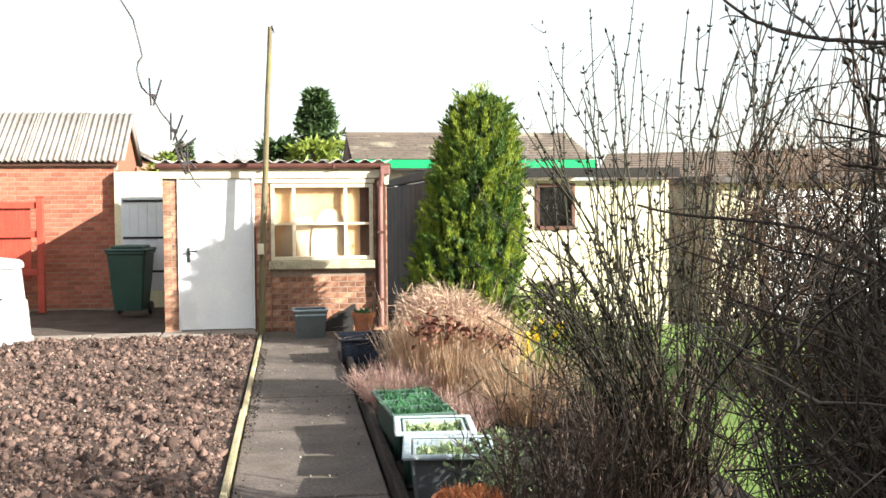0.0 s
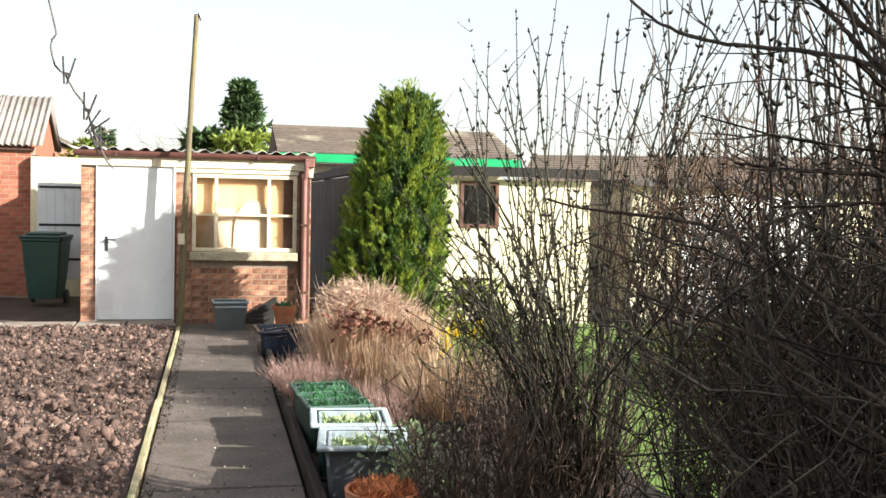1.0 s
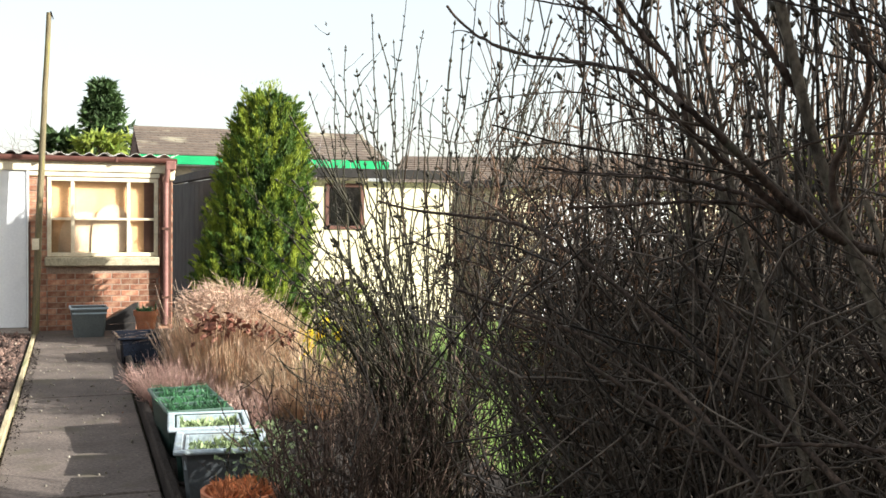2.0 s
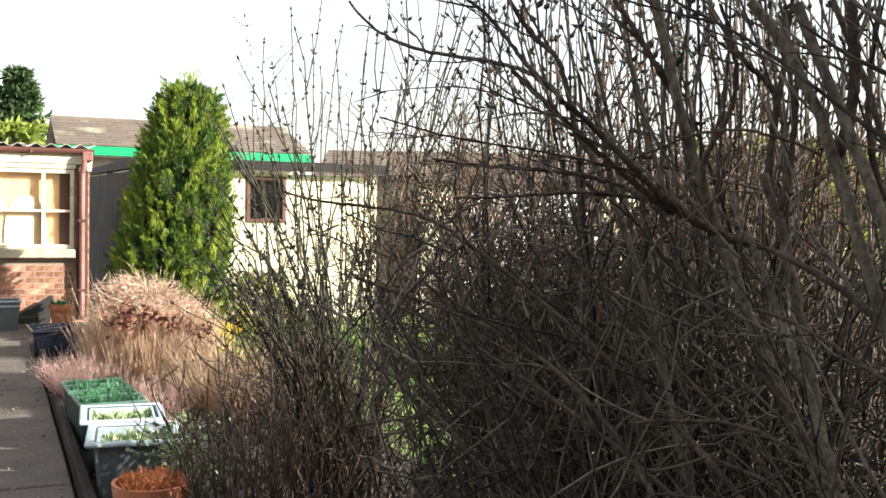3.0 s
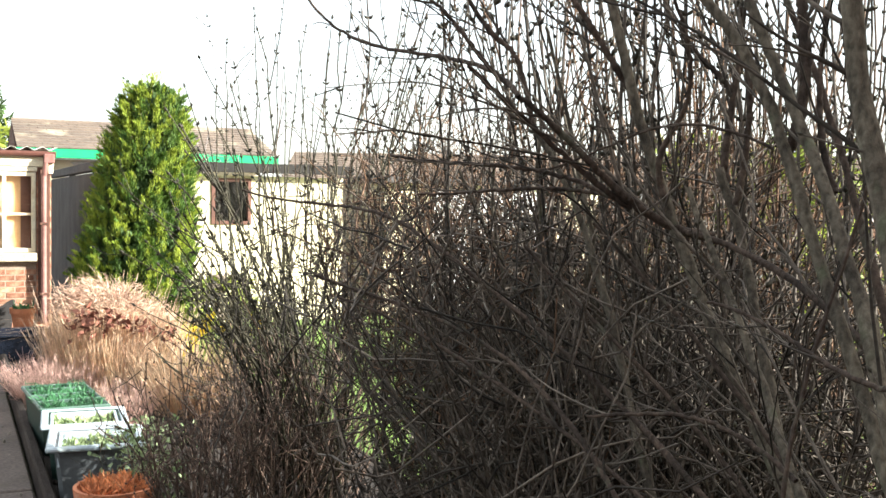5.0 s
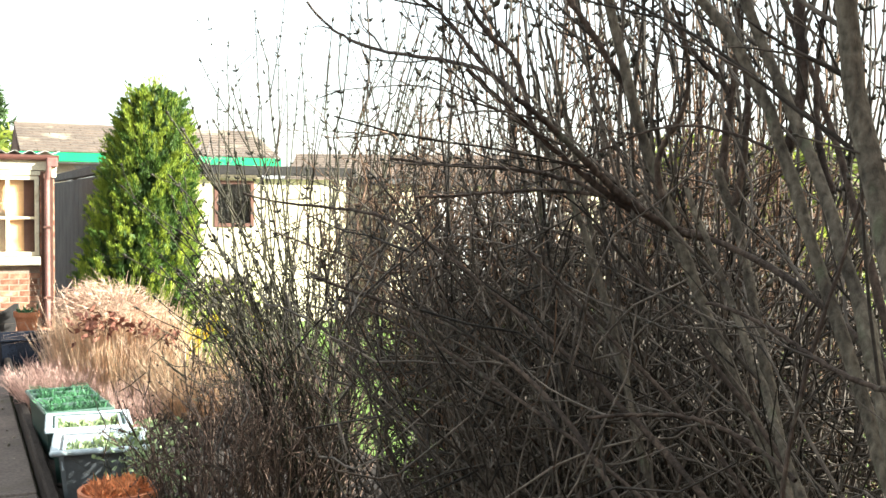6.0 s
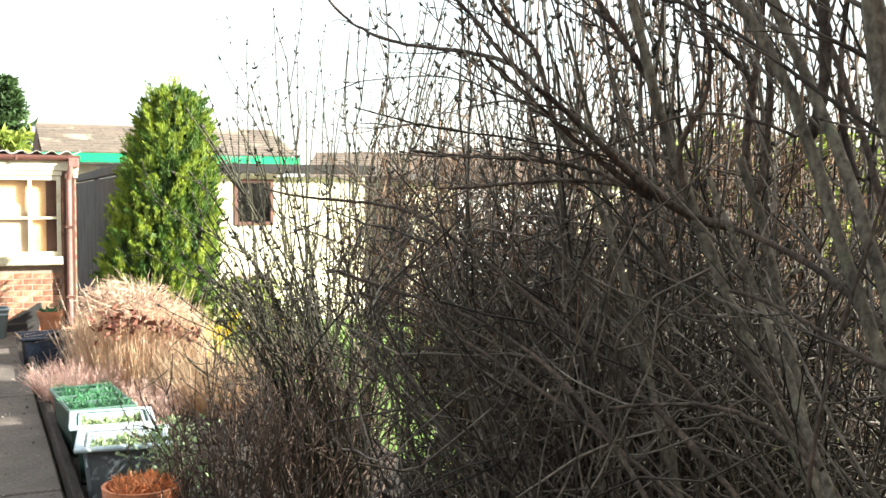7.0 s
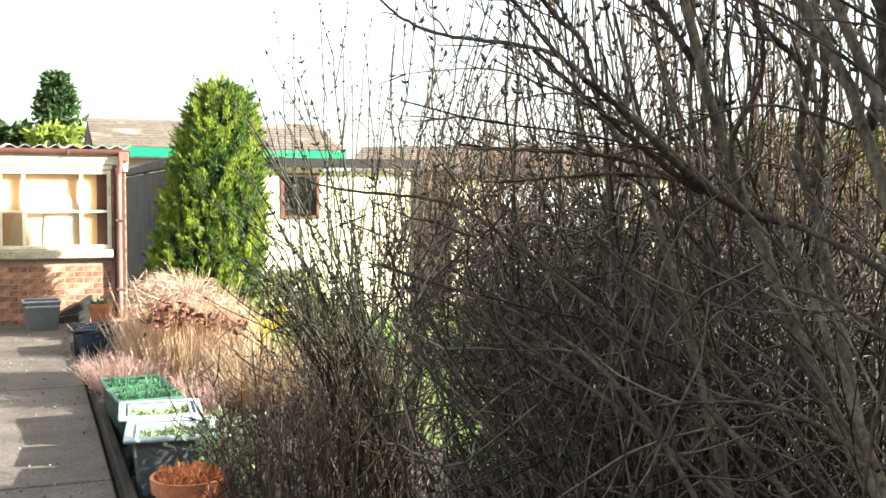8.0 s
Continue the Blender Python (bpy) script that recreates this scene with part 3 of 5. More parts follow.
def outbuilding():
    """The larger brick outbuilding with a pitched corrugated roof."""
    g = thing("brick_outbuilding", "red brick outbuilding with a grey corrugated pitched roof", "outbuilding", (-5.4, 17.5, 0))
    hw, depth, eave, ridge = 2.57, 2.3, 2.40, 3.30
    wall = part("wall", boxes((-hw, 0.006, -0.05, hw, 0.2, eave), (-hw, 0.2, -0.05, -hw + 0.2, depth, eave), (-hw, depth - 0.2, -0.05, hw, depth, eave)), M["mortar"], g)
    side = bmesh.new()
    for x in (hw - 0.2, hw):
        side.faces.new([side.verts.new((x, y, z)) for y, z in ((0.2, -0.05), (depth, -0.05), (depth, eave), (depth / 2, ridge - 0.05), (0.2, eave))])
    a, b = list(side.faces)
    for k in range(5):
        side.faces.new((a.verts[k], a.verts[(k + 1) % 5], b.verts[(k + 1) % 5], b.verts[k]))
    part("gable", side, M["brick_hut"], g, "red brick gable end")
    laid = brick_face(wall, 0.3, hw, 0.0, 2.38, 0.05, M["brick_hut"])
    rest = bmesh.new()
    for r in range(31):
        for c in range(13):
            x = -hw + c * 0.225 + (0.1125 if r % 2 else 0)
            if x + 0.215 < 0.3:
                box(rest, x, 0.0, 0.005 + r * 0.075, x + 0.215, 0.05, 0.07 + r * 0.075)
    tagged(part("brickwork", rest, M["brick_hut"], wall), kind="stuff")
    rise = math.degrees(math.atan2(ridge - eave, depth / 2 + 0.1))
    sheet = mesh_of("roof_sheet", corrugated(0.84, 1.52, 0.1, 0.036), M["old_sheet"], True)
    for k in range(7):
        ob = part("roof_sheet", sheet, M["asbestos"], g)
        ob.matrix_local = pose(-hw - 0.1 + k * 0.758, -0.12, eave + 0.03 + 0.005 * (k % 2), rise, 0, 0)
        ob = part("roof_sheet", sheet, M["asbestos"], g)
        ob.matrix_local = pose(hw + 0.1 - k * 0.758, depth + 0.12, eave + 0.03 + 0.005 * (k % 2), rise, 0, 180)
    part("eave_board", boxes((-hw, -0.06, eave - 0.05, hw + 0.02, -0.005, eave + 0.005)), M["stained"], g)
    part("bracket", boxes((hw + 0.0, -0.12, eave - 0.17, hw + 0.1, 0.02, eave - 0.13)), M["iron"], g)
    return g


outbuilding()


def white_gate():
    g = thing("side_gate", "white painted boarded gate with black strap hinges", "gate", (-2.18, 16.8, 0))
    for k in range(6):
        x = -0.477 + k * 0.137
        part("gate_board", boxes((x, 0, 0.33, x + 0.132, 0.022, 1.83 + 0.004 * (k % 2)), bevel=0.003), M["white"], g)
    for z in (0.36, 1.08, 1.72):
        part("rail", boxes((-0.477, 0.024, z, 0.34, 0.06, z + 0.09), bevel=0.003), M["white"], g)
    for z in (0.62, 1.16, 1.75):
        part("strap_hinge", boxes((-0.45, -0.012, z, 0.3, -0.002, z + 0.035)), M["iron"], g, "black iron strap hinge")
    for x in (0.36,):
        part("gate_post", boxes((x, -0.02, 0, x + 0.08, 0.08, 1.9), bevel=0.006), M["white"], g)
    return g


white_gate()
wall_bm = boxes((-2.85, 17.35, 0, -1.0, 17.5, 2.25), bevel=0.01)
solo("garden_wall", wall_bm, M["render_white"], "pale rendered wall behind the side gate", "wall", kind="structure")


def red_gate():
    g = thing("red_gate", "red painted wooden gate with square posts", "gate", (-4.3, 16.9, 0))
    for x in (-0.95, -0.38, 0.34):
        part("post", boxes((x, -0.05, 0, x + 0.1, 0.05, 1.83), (x - 0.01, -0.06, 1.83, x + 0.11, 0.06, 1.86), bevel=0.006), M["red"], g)
    for x0, x1 in ((-0.85, -0.38), (-0.28, 0.34)):
        for z in (0.6, 1.2, 1.66):
            part("rail", boxes((x0, -0.02, z, x1, 0.02, z + 0.1), bevel=0.004), M["red"], g)
        n = int((x1 - x0) / 0.105)
        for k in range(n):
            x = x0 + 0.004 + k * 0.103
            part("gate_board", boxes((x, 0.022, 0.55, x + 0.098, 0.04, 1.66), bevel=0.003), M["red"], g)
    return g


red_gate()


def wheelie_bin():
    g = thing("wheelie_bin", "dark green plastic wheelie bin beside the outbuilding", "wheelie bin", (-2.42, 16.15, 0), rz=-6)
    bm = bmesh.new()
    rings = []
    for z, w, d in ((0.1, 0.21, 0.22), (0.5, 0.25, 0.27), (0.95, 0.285, 0.32), (0.97, 0.305, 0.345), (1.0, 0.305, 0.345)):
        rings.append([bm.verts.new((sx * w, sy * d, z)) for sx, sy in ((-1, -0.9), (-0.9, -1), (0.9, -1), (1, -0.9), (1, 0.9), (0.9, 1), (-0.9, 1), (-1, 0.9))])
    for a, b in zip(rings, rings[1:]):
        for k in range(8):
            bm.faces.new((a[k], a[(k + 1) % 8], b[(k + 1) % 8], b[k]))
    bm.faces.new(rings[0])
    part("body", bm, M["bin_green"], g)
    lid = boxes((-0.315, -0.37, 1.0, 0.315, 0.36, 1.045), (-0.24, -0.28, 1.045, 0.24, 0.26, 1.085), bevel=0.02)
    part("lid", lid, M["bin_green"], g)
    part("grip", boxes((-0.27, 0.36, 0.99, 0.27, 0.42, 1.03), bevel=0.012), M["bin_green"], g)
    for x in (-0.26, 0.22):
        w = lathe(((0.1, 0.0), (0.105, 0.01), (0.105, 0.04), (0.1, 0.05)), 16)
        bmesh.ops.transform(w, matrix=pose(x - 0.005, 0.2, 0.105, 0, 90, 0), verts=w.verts)
        part("wheel", w, M["black"], g)
    return g


wheelie_bin()


def compost_bin():
    g = thing("compost_bin", "white plastic compost bin standing on the bed", "compost bin", (-3.62, 13.25, 0.0))
    part("body", lathe(((0.43, 0.0), (0.43, 0.06), (0.405, 0.08), (0.37, 0.5), (0.365, 0.52), (0.345, 0.54), (0.31, 0.9), (0.31, 0.93)), 26), M["plastic_white"], g, smooth=False)
    part("lid", lathe(((0.335, 0.93), (0.34, 0.96), (0.33, 1.0), (0.29, 1.03), (0.1, 1.06), (0.03, 1.065)), 26), M["plastic_white"], g)
    part("hatch", boxes((-0.16, -0.445, 0.08, 0.16, -0.37, 0.42), bevel=0.02), M["plastic_white"], g)
    part("hatch_slot", boxes((-0.13, -0.385, 0.555, 0.17, -0.33, 0.585), bevel=0.006), M["black"], g)
    return g


compost_bin()

wall_bm = boxes((-7.0, -2.95, -0.1, 4.2, -2.65, 3.6), bevel=0.01)
solo("wall_south", wall_bm, M["house_brick"], "brick back wall of the house behind the garden", "wall", kind="structure")

# tall washing-line post and the slack line with its pegs
post = thing("line_post", "tall weathered mossy timber washing-line post", "post", (-0.385, 13.4, 0))
part("shaft", tube_mesh("shaft", [(bow((0, 0, -0.05), (0.17, 0, 3.98), (-0.012, 0, 0), 14, 0.002), taper(0.046, 0.03, 14))], M["pole"], 10), M["pole"], post)
part("cap", tube_mesh("cap", [(np.array([(0.168, 0, 3.93), (0.19, -0.02, 3.99), (0.22, -0.02, 3.9)]), [0.012, 0.012, 0.008])], M["iron"], 6), M["iron"], post)
part("cleat", boxes((-0.03, -0.085, 1.05, 0.05, -0.045, 1.19), bevel=0.006), M["cream"], post)
part("stake", boxes((-0.075, -0.03, 0, -0.05, 0.03, 1.4), bevel=0.004), M["stained"], post)

line = thing("washing_line", "slack end of a washing line hung with pegs", "washing line", (-0.30, 2.35, 1.93))
rope_pts = np.array([(-0.5, -5.03, 0.9), (-0.42, -3.0, 0.75), (-0.2, -0.9, 0.5), (-0.037, 0, 0.169), (-0.028, 0, 0.132), (-0.021, 0, 0.1), (-0.019, 0, 0.088), (-0.028, 0, 0.075), (-0.031, 0, 0.06),
                     (-0.027, 0, 0.039), (-0.022, 0, 0.02), (-0.011, 0, 0.008), (0, 0, 0), (0.02, 0, -0.037), (0.035, 0, -0.055), (0.048, 0, -0.08), (0.058, 0, -0.12), (0.068, 0, -0.145), (0.09, 0, -0.19), (0.103, 0, -0.205)])
part("rope", tube_mesh("rope", [(rope_pts, [0.0022] * len(rope_pts))], M["rope"], 6), M["rope"], line)
for p, q in (((0.004, -0.008, 0.0), 7), ((0.047, -0.008, -0.077), 10), ((0.06, -0.01, -0.112), 42), ((0.07, -0.012, -0.15), -12), ((0.062, 0.008, -0.135), 150)):
    peg = bmesh.new()
    for side in (-1, 1):
        box(peg, -0.0022, -0.0045, -0.026, 0.0022, 0.0045, 0.046, bevel=0.0008, turn=pose(side * 0.0075, 0, 0, 0, side * 10, 0))
    box(peg, -0.01, -0.004, -0.004, 0.01, 0.004, 0.005)
    ob = part("peg", peg, M["peg"], line, "plastic clothes peg")
    ob.matrix_local = pose(*p, 8, q, 12) @ Matrix.Scale(0.85, 4)


# ---- things at the foot of the shed ----
def planter(name, label, category, at, rz, w0, d0, w1, d1, h, body, rim, lip=0.03, soil="border"):
    """A tapered open box with a rolled rim, walls with thickness and earth inside."""
    g = thing(name, label, category, at, rz)
    bm = bmesh.new()

    def ring(w, d, z):
        c = 0.12
        pts = []
        for sx, sy, first in ((-1, -1, 0), (1, -1, 1), (1, 1, 0), (-1, 1, 1)):
            a, b = (sx * w, sy * d * (1 - c)), (sx * w * (1 - c), sy * d)
            pts += [a, b] if first == 0 else [b, a]
        return [bm.verts.new((x, y, z)) for x, y in pts]

    rings = [ring(w0 / 2, d0 / 2, 0), ring(w1 / 2, d1 / 2, h), ring(w1 / 2 - 0.015, d1 / 2 - 0.015, h), ring(w1 / 2 - 0.03, d1 / 2 - 0.03, h * 0.6)]
    for a, b in zip(rings, rings[1:]):
        for k in range(8):
            bm.faces.new((a[k], a[(k + 1) % 8], b[(k + 1) % 8], b[k]))
    bm.faces.new(rings[0])
    bm.faces.new(rings[-1])
    part("body", bm, M[body], g)
    W, D = w1 / 2 + lip, d1 / 2 + lip
    part("rim", boxes((-W, -D, h - 0.02, W, -D + lip + 0.008, h + 0.006), (-W, D - lip - 0.008, h - 0.02, W, D, h + 0.006),
                      (-W, -D + lip + 0.008, h - 0.02, -W + lip + 0.008, D - lip - 0.008, h + 0.006), (W - lip - 0.008, -D + lip + 0.008, h - 0.02, W, D - lip - 0.008, h + 0.006), bevel=0.008), M[rim], g)
    part("earth", boxes((-w1 / 2 + 0.03, -d1 / 2 + 0.03, h * 0.6, w1 / 2 - 0.03, d1 / 2 - 0.03, h * 0.72)), M[soil], g)
    return g


tub = planter("grey_tub", "grey-green plastic tub standing on the path", "tub", (0.24, 13.05, 0.0), 3, 0.34, 0.3, 0.42, 0.36, 0.36, "tub", "crate_rim", 0.012)
part("band", boxes((-0.2, -0.185, 0.285, 0.2, -0.155, 0.305), bevel=0.004), M["crate_rim"], tub, "pale moulded band")
# dark sheet in place of the diagonal shadow on the shed brick
board = thing("shadow_sheet", "dark sheet standing for a diagonal shadow on the shed wall", "board", (0.62, 13.55, 0.0))
bm = bmesh.new()
for y in (0.0, 0.02):
    bm.faces.new([bm.verts.new((x, y + z * 0.1, z)) for x, z in ((-0.2, 0.0), (0.2, 0.0), (0.24, 0.35), (0.19, 0.35), (-0.17, 0.12))])
a, b = list(bm.faces)
for k in range(5):
    bm.faces.new((a.verts[k], a.verts[(k + 1) % 5], b.verts[(k + 1) % 5], b.verts[k]))
part("sheet", bm, M["dark"], board)

pot = thing("flower_pot", "round terracotta flower pot beside the shed", "flower pot", (0.93, 13.2, 0.0))
part("body", lathe(((0.1, 0.0), (0.135, 0.22), (0.15, 0.22), (0.155, 0.285), (0.14, 0.285), (0.13, 0.2), (0.0005, 0.2)), 22), M["terracotta"], pot)
part("plant", flakes("plant", [np.array([rng.normal(0, 0.05), rng.normal(0, 0.05), 0.25]) for _ in range(50)], [unit((rng.normal(), rng.normal(), 0.9)) for _ in range(50)], 0.13, 0.012, M["leaf_green"]), M["leaf_green"], pot)

planter("storage_box", "dark grey plastic box with a pale lid edge", "storage box", (0.70, 10.95, 0.0), 4, 0.36, 0.5, 0.42, 0.62, 0.27, "box_blue", "box_blue", 0.02, "box_blue")


# ---- planted boxes along the path ----
def fill_leaves(g, w, d, z, n, length, width, material, name="foliage"):
    c = [np.array([rng.uniform(-w, w), rng.uniform(-d, d), z + rng.uniform(-0.03, 0.02)]) for _ in range(n)]
    part(name, flakes(name, c, [(rng.normal(0, 0.6), rng.normal(0, 0.6), 1.0) for _ in c], length, width, material, droop=0.1), material, g)


def netting(g, w, d, z, step=0.055):
    """Green garden net sagging over a planter."""
    lines = []
    for k in np.arange(-w, w + 0.001, step):
        t = np.linspace(-d, d, 9)
        lines.append((np.stack([np.full(9, k) + rng.normal(0, 0.006, 9), t, z + 0.02 * np.cos(t * 9 + k * 20) - 0.03 * (1 - (t / d) ** 2)], 1), [0.0025] * 9))
    for k in np.arange(-d, d + 0.001, step):
        t = np.linspace(-w, w, 7)
        lines.append((np.stack([t, np.full(7, k) + rng.normal(0, 0.006, 7), z + 0.02 * np.cos(k * 9 + t * 20) - 0.03 * (1 - (k / d) ** 2)], 1), [0.0025] * 7))
    part("net", tube_mesh("net", lines, M["leaf_green"], 3), M["leaf_green"], g, "green garden netting")


def liner(g, w, d, h):
    """The pale inner faces of an open box, above its earth."""
    W, D, t = w / 2 - 0.018, d / 2 - 0.018, 0.018
    for row in ((-W, -D, W, -D + t), (-W, D - t, W, D), (-W, -D + t, -W + t, D - t), (W - t, -D + t, W, D - t)):
        part("inner_face", boxes((row[0], row[1], h * 0.66, row[2], row[3], h - 0.004), bevel=0.002), M["crate_rim"], g)


b1 = planter("planter_box", "green plastic box of netted seedlings parted by cross bars", "planter", (0.82, 6.95, 0.0), 4, 0.34, 0.74, 0.4, 0.86, 0.32, "crate", "crate_edge", 0.016)
fill_leaves(b1, 0.18, 0.4, 0.275, 1100, 0.08, 0.007, M["leaf_green"])
netting(b1, 0.19, 0.41, 0.345)
for y in (-0.2, 0.03, 0.24):             # cross bars that part the box into cells
    part("cross_bar", boxes((-0.2, y - 0.009, 0.3, 0.2, y + 0.009, 0.332), bevel=0.004), M["crate_edge"], b1)
b2 = planter("planter_box", "green plastic box with a wide pale rim and leaves", "planter", (0.86, 6.15, 0.0), -5, 0.36, 0.36, 0.42, 0.42, 0.33, "crate", "crate_rim", 0.036)
fill_leaves(b2, 0.18, 0.17, 0.275, 300, 0.055, 0.012, M["leaf_pale"])
liner(b2, 0.42, 0.42, 0.33)
b3 = planter("planter_box", "grey plastic box with a broad pale rim and leaves", "planter", (0.86, 5.58, 0.0), -7, 0.36, 0.34, 0.43, 0.42, 0.33, "crate_grey", "crate_rim", 0.04)
fill_leaves(b3, 0.18, 0.17, 0.27, 240, 0.055, 0.012, M["leaf_pale"])
liner(b3, 0.43, 0.42, 0.33)
b4 = thing("terracotta_pot", "wide terracotta pot of dried orange leaves", "flower pot", (0.845, 4.76, 0.0))
part("body", lathe(((0.135, 0.0), (0.168, 0.2), (0.185, 0.205), (0.193, 0.275), (0.174, 0.275), (0.164, 0.21), (0.0005, 0.21)), 28), M["terracotta"], b4)
fill_leaves(b4, 0.13, 0.13, 0.26, 720, 0.055, 0.006, M["leaf_dry"], "dried_foliage")


def blades(n, spread, height, lean, width, centre=(0, 0), bend=0.35, flat=1.0):
    """Long strap blades from one crown, each of three segments."""
    V, F = [], []
    for i in range(n):
        a, r = rng.uniform(0, 2 * math.pi), spread * math.sqrt(rng.uniform())
        p = np.array([centre[0] + r * math.cos(a), centre[1] + r * math.sin(a) * flat, 0.0])
        d = unit((math.cos(a) * lean * r / spread + rng.normal(0, 0.12), math.sin(a) * lean * r / spread + rng.normal(0, 0.12), 1.0))
        L, w = height * rng.uniform(0.55, 1.1), width * rng.uniform(0.6, 1.4)
        s = unit(np.cross(d, rng.normal(0, 1, 3)))
        k = len(V)
        fold = rng.uniform() < bend
        for j in range(4):
            q = j / 3
            if j == 3 and fold:
                p = p + unit(d * 0.2 + np.array([rng.normal(0, 0.6), rng.normal(0, 0.6), -0.4])) * L * 0.33
            elif j:
                p = p + d * L / 3
                d = unit(d + np.array([math.cos(a), math.sin(a), 0]) * 0.12 * lean + rng.normal(0, 0.07, 3))
            V += [p - s * w * (1 - 0.7 * q), p + s * w * (1 - 0.7 * q)]
        F += [(k + 2 * j, k + 2 * j + 1, k + 2 * j + 3, k + 2 * j + 2) for j in range(3)]
    return np.array(V), np.array(F)


clump = thing("grass_clump", "large clump of dry straw-coloured ornamental grass", "grass clump", (1.36, 8.5, 0.0))
v, f = blades(5200, 0.47, 0.72, 0.10, 0.004, bend=0.12)
part("grass_mass", quick_mesh("grass_mass", v, f, M["straw"]), M["straw"], clump)
v, f = blades(700, 0.42, 1.0, 0.3, 0.0035, bend=0.8)
part("broken_grass", quick_mesh("broken_grass", v, f, M["plume"]), M["plume"], clump)
c, d = [], []
for _ in range(3600):
    a, r = rng.uniform(0, 2 * math.pi), math.sqrt(rng.uniform()) * 0.45
    out = np.array([math.cos(a), math.sin(a), 0.0])
    c.append(out * r + [0, 0, 0.64 + 0.22 * (1 - (r / 0.45) ** 2) - 0.12 * out[0] * r / 0.45 + 0.05 * math.sin(5 * a + 9 * r) + rng.normal(0, 0.045)])
    d.append(out * 0.7 + rng.normal(0, 0.6, 3) + [0, 0, 0.6])
part("plumage", flakes("plumage", c, d, 0.12, 0.0034, M["plume"], droop=0.25), M["plume"], clump, "feathery pinkish seed heads bent over", kind="stuff")
c = [np.array([rng.normal(-0.22, 0.09), rng.normal(-0.50, 0.05), rng.normal(0.70, 0.045)]) for _ in range(150)]
c += [np.array([x, -0.52 + 0.15 * x + rng.normal(0, 0.03), 0.67 - 0.3 * x + rng.normal(0, 0.025)]) for x in rng.uniform(-0.1, 0.42, 70)]
part("dead_foliage", flakes("dead_foliage", c, [rng.normal(0, 1, 3) for _ in c], 0.075, 0.017, M["straw_dark"]), M["straw_dark"], clump)
small = thing("grass_clump", "small tuft of dry straw-coloured grass", "grass clump", (1.75, 7.5, 0.0))
v, f = blades(900, 0.22, 0.62, 0.6, 0.005)
part("grass_mass", quick_mesh("grass_mass", v, f, M["straw"]), M["straw"], small)


def trimmed(line, at, edge):
    """Cuts a twig off where it would hang over the path: edge gives the slant of the line that the shrub keeps behind."""
    pts, rad = line
    w = pts + np.asarray(at)
    lo, hi = edge
    k = np.where(w[:, 2] < 1.1, lo, hi) + rng.normal(0, 0.035) * (2.0 if lo > 0.3 else 1.0)
    out = np.nonzero(w[:, 0] < 0.14 + k * (w[:, 1] + 0.27))[0]
    n = out[0] if len(out) else len(pts)
    return (pts[:n], np.asarray(rad)[:n] * (np.linspace(1, 0.3, n) if n < len(pts) else 1)) if n > 2 else None


def twiggy(name, label, category, at, n, spread, height, material, r=0.0025, lean=0.35, subs=3, wob=0.1, flat=1.0, buds=False, group="", sides=3, edge=None):
    """A bare shrub of many thin stems with side twigs."""
    g = thing(name, label, category, at, group=group)
    lines, spots = [], []
    for _ in range(n):
        a, q = rng.uniform(0, 2 * math.pi), math.sqrt(rng.uniform())
        p = np.array([spread * q * math.cos(a) * 0.6, spread * q * math.sin(a) * 0.6 * flat, 0])
        d = (math.cos(a) * lean * q, math.sin(a) * lean * q * flat, 1)
        s = sprig(p, d, height * rng.uniform(0.65, 1.05), 7, wob, 0.03)
        lines.append((s, taper(r * rng.uniform(0.8, 1.5), r * 0.4, len(s))))
        for _ in range(subs):
            k = rng.randint(2, len(s) - 1)
            t = sprig(s[k], unit(s[k] - s[k - 1]) + rng.normal(0, 0.55, 3), height * rng.uniform(0.12, 0.32), 4, wob, 0.05)
            lines.append((t, taper(r * 0.7, r * 0.35, len(t))))
            if buds:
                spots += [(t[j], rng.normal(0, 1, 3) + [0, 0, 0.8], rng.uniform(0.6, 1.2)) for j in range(1, len(t))]
    if edge:
        lines = [q for q in (trimmed(l, at, edge) for l in lines) if q]
        spots = [q for q in spots if q[0][0] + at[0] > 0.14 + edge[1] * (q[0][1] + at[1] + 0.27)]
    part("twigwork", tube_mesh("twigwork", lines, material, sides), material, g)
    if buds:
        part("budding", bud_mesh("budding", spots, M["bud"], 0.0065), M["bud"], g)
    return g


twiggy("heather", "low pinkish brown heather at the path edge", "heather", (0.84, 8.2, 0.0), 520, 0.34, 0.42, M["heather"], 0.0024, 0.7, 4)
twiggy("heather", "low dry brown heather behind the boxes", "heather", (1.25, 7.3, 0.0), 200, 0.25, 0.36, M["heather"], 0.002, 0.6, 4)

for x, y, n in ((2.06, 9.0, 11), (2.7, 10.0, 13)):
    daff = thing("daffodils", "clump of yellow daffodils in the border", "flowers", (x, y, 0.0))
    v, f = blades(200, 0.3, 0.36, 0.5, 0.006, bend=0.1)
    part("leafage", quick_mesh("leafage", v, f, M["leaf_yellow"]), M["leaf_yellow"], daff)
    for _ in range(n):
        p = np.array([rng.normal(0, 0.16), rng.normal(0, 0.2), rng.uniform(0.28, 0.5)])
        part("flower", flakes("flower", [p] * 10, [rng.normal(0, 1, 3) for _ in range(10)], 0.065, 0.028, M["petal"]), M["petal"], daff)


